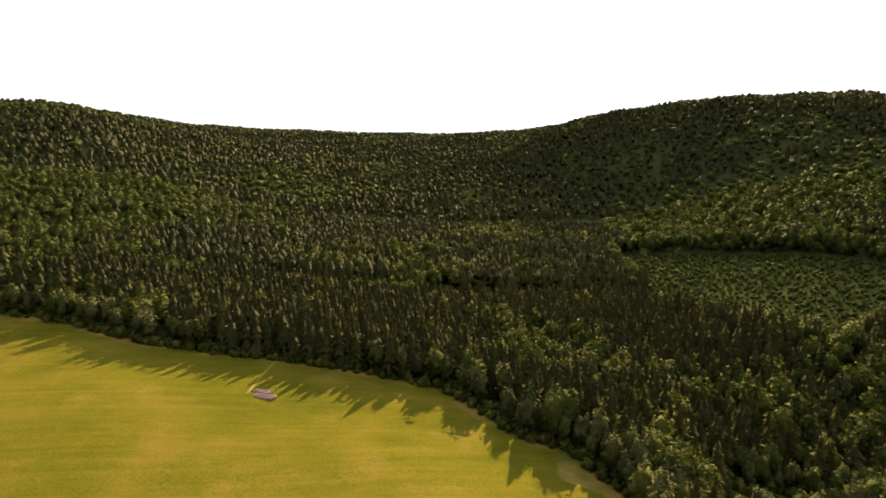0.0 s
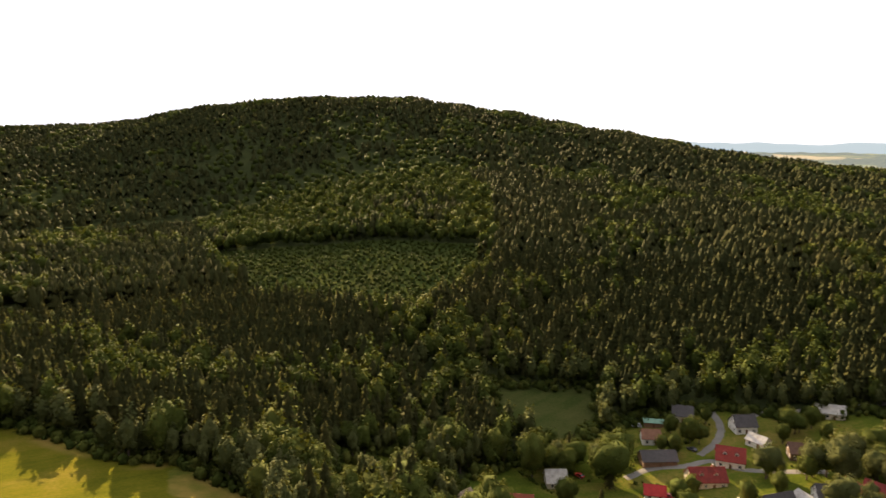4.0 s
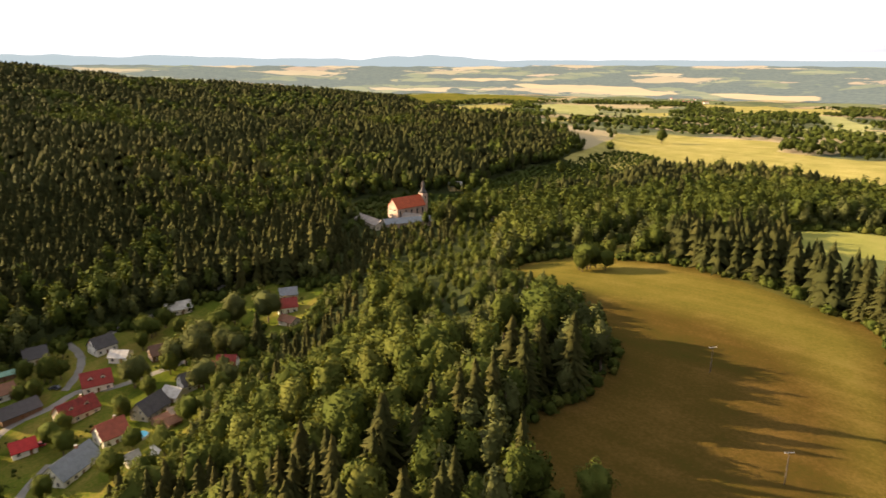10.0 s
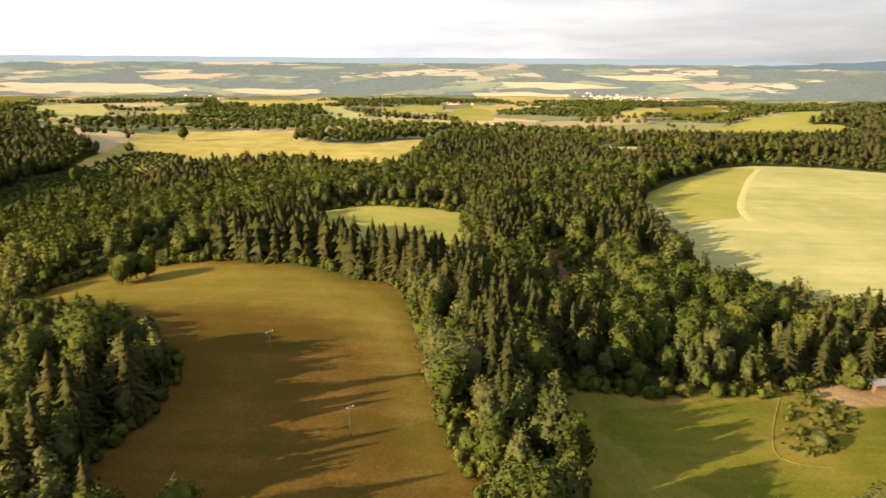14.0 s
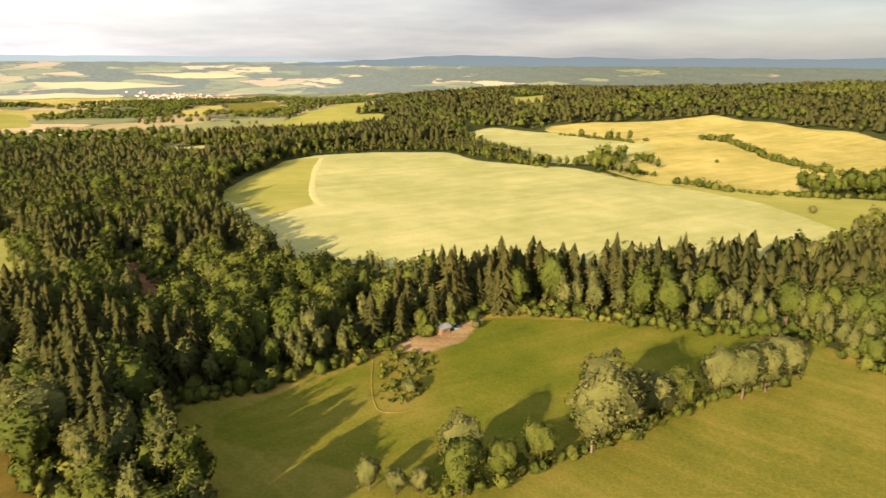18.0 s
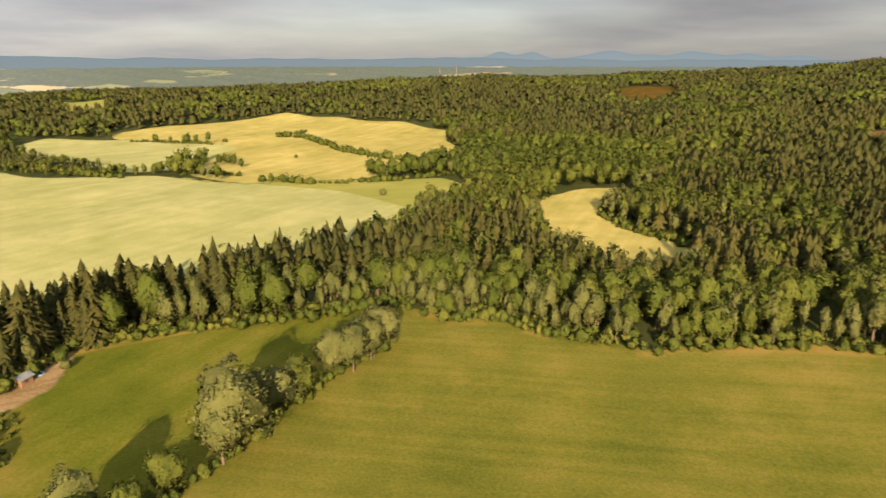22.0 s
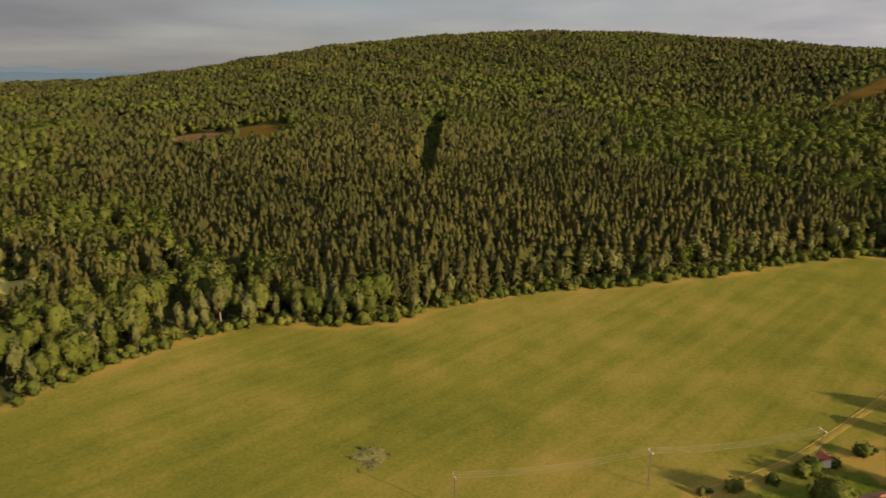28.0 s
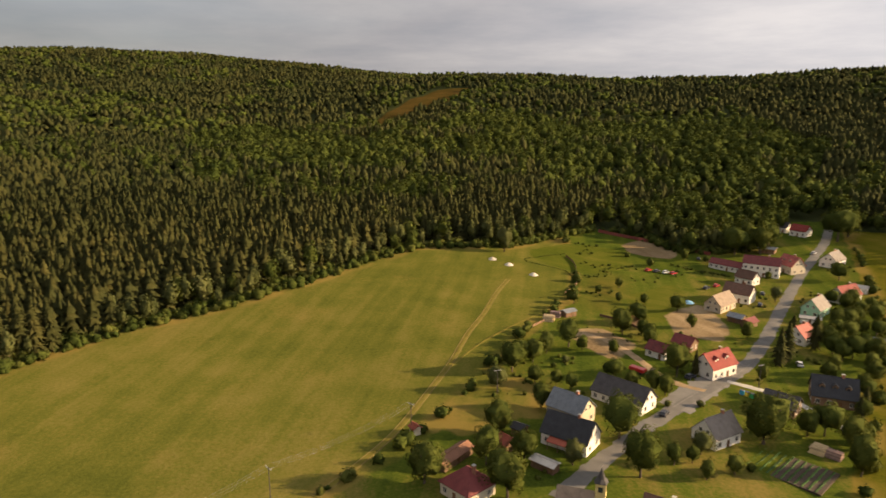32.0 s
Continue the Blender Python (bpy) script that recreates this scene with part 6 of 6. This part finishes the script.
def pool(x, y, r):
    top = empty("swimming_pool", x, y)
    tagged(top, "round above-ground pool filled with turquoise water", "pool")
    bm = bmesh.new()
    tube(bm, (0, 0, -0.3), (0, 0, 1.1), r, r, 20)
    part("pool_wall", bm, FRAME, top)
    part("pool_water", tube(bmesh.new(), (0, 0, 1.0), (0, 0, 1.13), r - 0.12, r - 0.12, 20), WATER, top)


def slab(x, y, turn, a, b):
    ob = part("terrace", soft(box(bmesh.new(), -a / 2, a / 2, -b / 2, b / 2, -0.4, 0.35), 0.05), CONCRETE)
    ob.matrix_basis = pose(x, y, float(height(x, y)), 0, 0, turn)
    tagged(ob, "pale concrete garden terrace slab", "terrace")


def beds(x, y, turn):
    top = empty("vegetable_garden", x, y, turn)
    tagged(top, "vegetable garden with rows of dark earth and greens", "garden")
    part("soil", soft(box(bmesh.new(), -9, 9, -6.5, 6.5, -0.4, 0.12), 0.05), plain("garden_soil", (0.075, 0.052, 0.034), 0.2), top)
    green = plain("vegetable_leaves", (0.07, 0.13, 0.03), 0.4, 1.5)
    rng = random.Random(5)
    for k in range(11):
        bm = bmesh.new()
        px = -8.2 + k * 1.6
        for s in range(26):
            py = -6 + s * 0.48
            tube(bm, (px + rng.uniform(-0.1, 0.1), py, 0.1), (px, py, rng.uniform(0.3, 0.6)), 0.34, 0.08, 5)
        part("vegetable_row", bm, green, top)


def bins(x, y):
    for k, (col, word) in enumerate((((0.05, 0.30, 0.50), "blue"), ((0.65, 0.48, 0.05), "yellow"), ((0.05, 0.35, 0.12), "green"))):
        top = empty("recycling_bin", x + k * 1.4, y + k * 0.7, 20)
        tagged(top, word + " recycling bin beside the road", "bin", group="recycling bins")
        part("bin_body", soft(box(bmesh.new(), -0.6, 0.6, -0.5, 0.5, -0.1, 1.3), 0.08), plain(word + "_plastic", col, 0.1, rough=0.5), top)
        part("lid", soft(box(bmesh.new(), -0.64, 0.64, -0.54, 0.54, 1.3, 1.45), 0.05), PAINT["dark"], top)


def trailer(x, y, turn):
    top = empty("farm_trailer", x, y, turn)
    tagged(top, "red farm trailer parked in the yard", "trailer")
    part("bed", soft(box(bmesh.new(), -2.6, 2.6, -1.1, 1.1, 0.8, 1.9), 0.06), PAINT["red"], top)
    part("drawbar", tube(bmesh.new(), (2.6, 0, 0.8), (4.0, 0, 0.6), 0.07, 0.07, 6), METAL, top)
    for px in (-1.6, 1.6):
        for py in (-1.0, 1.0):
            part("wheel", tube(bmesh.new(), (px, py - 0.14, 0.42), (px, py + 0.14, 0.42), 0.42, 0.42, 12), RUBBER, top)


heap("gravel_heap", -329.0, 102.6, 2.7, 1.5, STONE, "pale conical heap standing on the mown field", "heap", 0)["group"] = "pale heaps on the field"
heap("gravel_heap", -318.6, 108.2, 2.7, 1.5, STONE, "pale conical heap standing on the mown field", "heap", 1)["group"] = "pale heaps on the field"
heap("gravel_heap", -301.1, 115.0, 2.7, 1.5, STONE, "pale conical heap standing on the mown field", "heap", 2)["group"] = "pale heaps on the field"
heap("earth_mound", -128.5, -69.9, 6.5, 0.6, GRAVEL, "low overgrown mound of earth in the meadow", "mound", 20)
heap("earth_mound", -128.5 + 3.4, -69.9 + 2.2, 4.2, 0.5, GRAVEL, "low overgrown mound of earth in the meadow", "mound", 21)
log_stack(-68.3, 249.6, -20, 9, 9, 2, LOG, "log_stack", "stack of peeled logs on the meadow edge")
log_stack(-68.3 - 2, 249.6 + 5, -25, 8, 7, 2, LOG, "log_stack", "second stack of peeled logs on the meadow")
log_stack(-238.9, 98.4, 60, 4, 12, 6, LUMBER, "lumber_stack", "pale stack of sawn lumber by the field", 0.2)
log_stack(-243.2, 103.0, 60, 4, 10, 6, LOG, "lumber_stack", "brown stack of firewood by the field", 0.2)
log_stack(-133.3, 130.6, 30, 3.5, 12, 5, LUMBER, "firewood_pile", "sorted pile of firewood in the garden", 0.2)
log_stack(-133.3 + 3, 130.6 + 2, 30, 3.5, 9, 5, LOG, "firewood_pile", "brown pile of firewood in the garden", 0.2)
heap("covered_heap", -255.1, 165.2, 3.6, 1.6, SHEET, "long heap under a blue tarpaulin", "heap", 31)
heap("covered_heap", -255.1 + 3, 165.2 + 3, 3.2, 1.4, SHEET, "heap under a blue tarpaulin", "heap", 32)
house(68.8, -196.5, 60, 4, 3, 2.1, 0.8, "timber", "slate", "", "small timber hut with a grey roof by the log yard")
heap("covered_heap", 66.5, -201.9, 2.2, 1.2, SHEET, "blue tarpaulin over a heap at the forest edge", "heap", 33)
log_stack(66.5 + 4, -201.9 - 1, 70, 6, 8, 3, LOG, "log_stack", "stack of logs at the forest edge", 0.22)
pool(196.8, 112.3, 2.6)
slab(187.8, 102.8, 30, 7, 3)
beds(-127.6, 117.4, 30)
bins(-166.0, 131.7)
trailer(-186.4, 108.0, 30)
house(-163.3, 30.3, 20, 2.4, 2.0, 2.2, 0.6, "cream", "brick", "", "small pink transformer hut by a pole")


# ---- shrubs, undergrowth and young growth ----
def shrubs(name, label, x, y, lo, hi, seed, species="shrub", tone=1.0):
    rng = np.random.default_rng(seed)
    return wood(name, label, species, 1, x, y, rng.uniform(lo, hi, len(x)), rng.uniform(0, tone, len(x)))


def strew():
    x, y, rng = scatter(90, 430, 2.7, 77)
    free = open_land(x, y)
    edge = (free > -9) & (free < 0.6) & (rng.uniform(0, 1, len(x)) < 0.78)
    shrubs("undergrowth", "bushes and saplings along the forest edges", x[edge], y[edge], 2.0, 7.5, 1)
    garden = (cover("lawn", x, y) > 4) & (smooth_noise(x, y, 14, 5) > 0.56) & (smooth_noise(x, y, 45, 6) > 0.42) & (rng.uniform(0, 1, len(x)) < 0.42) & clear_of_paths(x, y)
    shrubs("garden_shrubs", "mixed green shrubs and small fruit trees in the gardens", x[garden], y[garden], 0.7, 2.6, 2)
    x, y, rng = scatter(120, 240, 1.9, 79)
    scrub = (cover("scrub", x, y) > 0.5) & (rng.uniform(0, 1, len(x)) < 0.7)
    shrubs("scrub", "dense low scrub on a patch left unmown", x[scrub], y[scrub], 0.7, 2.6, 4)
    x, y, rng = scatter(350, 850, 4.9, 78)
    young = (cover("clearing", x, y) > 0) & (np.hypot(x, y) > 330)
    shrubs("young_growth", "young bushes regrowing on a cleared hillside", x[young], y[young], 2.5, 5.5, 3, tone=0.25)


strew()


# ---- hills on the horizon, their blue haze painted as emission ----
def far_hills(name, a0, a1, r, rise, seed, col):
    n = 220
    a = np.linspace(a0, a1, n)
    env = np.clip(np.minimum(a - a0, a1 - a) / (0.22 * (a1 - a0)), 0, 1)
    env = env * env * (3 - 2 * env)
    rng = np.random.default_rng(seed)
    prof = sum(rng.uniform(0.4, 1) / (k + 1) ** 0.8 * np.sin(a * (0.19 * (k + 1)) + rng.uniform(0, 6)) for k in range(14))
    prof = (prof - prof.min()) / (prof.max() - prof.min())
    top = 35 + (EYE - 35 + rise * (0.12 + 0.88 * prof)) * env
    rows = []
    for rr, z in ((r - 260, np.full(n, 40.0)), (r - 120, top * 0.70 + 22), (r, top), (r + 40, np.full(n, 30.0))):
        rows.append(np.stack([rr * np.sin(np.radians(a)), rr * np.cos(np.radians(a)), z], 1))
    co = np.stack(rows, 1).reshape(-1, 3)
    i, j = np.meshgrid(np.arange(n - 1), np.arange(3), indexing="ij")
    faces = np.stack([i * 4 + j, i * 4 + j + 4, i * 4 + j + 5, i * 4 + j + 1], -1).reshape(-1, 4)
    me = fill(bpy.data.meshes.new(name), co, faces)
    me.polygons.foreach_set("use_smooth", np.ones(len(me.polygons), bool))
    # emission alone carries the haze colour; the base colour is nearly black
    haze = plain("haze_glow_hills_" + str(seed), tuple(c * 0.06 for c in col), 0.12, 0.002, 1.0, 0.0, 0.01, spec=0.0)
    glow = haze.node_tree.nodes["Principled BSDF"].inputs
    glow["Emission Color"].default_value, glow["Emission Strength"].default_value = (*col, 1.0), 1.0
    me.materials.append(haze)
    return tagged(new(name, me), "wooded hills on the far horizon, blue haze painted as glow", "hills", kind="structure")


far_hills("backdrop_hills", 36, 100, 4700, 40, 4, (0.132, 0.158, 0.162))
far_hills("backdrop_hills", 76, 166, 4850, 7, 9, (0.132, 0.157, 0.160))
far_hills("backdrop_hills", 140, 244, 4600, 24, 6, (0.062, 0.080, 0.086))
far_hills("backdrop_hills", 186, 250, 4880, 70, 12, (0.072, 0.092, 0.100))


# ---- distant villages on the plain ----
def far_village(x, y, spread, count, seed, size=0.5):
    rng = random.Random(seed)
    walls, roofs = bmesh.new(), bmesh.new()
    for k in range(count):
        px, py = x + rng.gauss(0, spread), y + rng.gauss(0, spread * 0.5)
        z, turn = float(height(px, py)), rng.uniform(0, 3.1)
        long, wide, tall = rng.uniform(9, 20) * size, rng.uniform(7, 10) * size, rng.uniform(5, 9) * size
        for bm, outline, over in ((walls, [(-wide / 2, -1), (wide / 2, -1), (wide / 2, tall), (-wide / 2, tall)], 0), (roofs, [(-wide / 2 - 0.4, tall), (wide / 2 + 0.4, tall), (0, tall + 4 * size)], 0.4)):
            one = prism(bmesh.new(), outline, -long / 2 - over, long / 2 + over)
            one.transform(Matrix.Translation((px, py, z)) @ Matrix.Rotation(turn, 4, "Z"))
            me = bpy.data.meshes.new("piece")
            one.to_mesh(me)
            one.free()
            bm.from_mesh(me)
            bpy.data.meshes.remove(me)
    top = tagged(new("distant_village"), "distant village of white houses with red roofs", "village", kind="stuff")
    part("walls", walls, WALL["white"], top)
    part("roofs", roofs, ROOF["pinkred"], top)


far_village(1863, -2169, 120, 90, 0)
far_village(741, -687, 30, 9, 1, 0.28)
far_village(1652, -1198, 45, 16, 2)
far_village(2574, -734, 70, 18, 3)
far_village(808, -728, 45, 10, 4, 0.3)
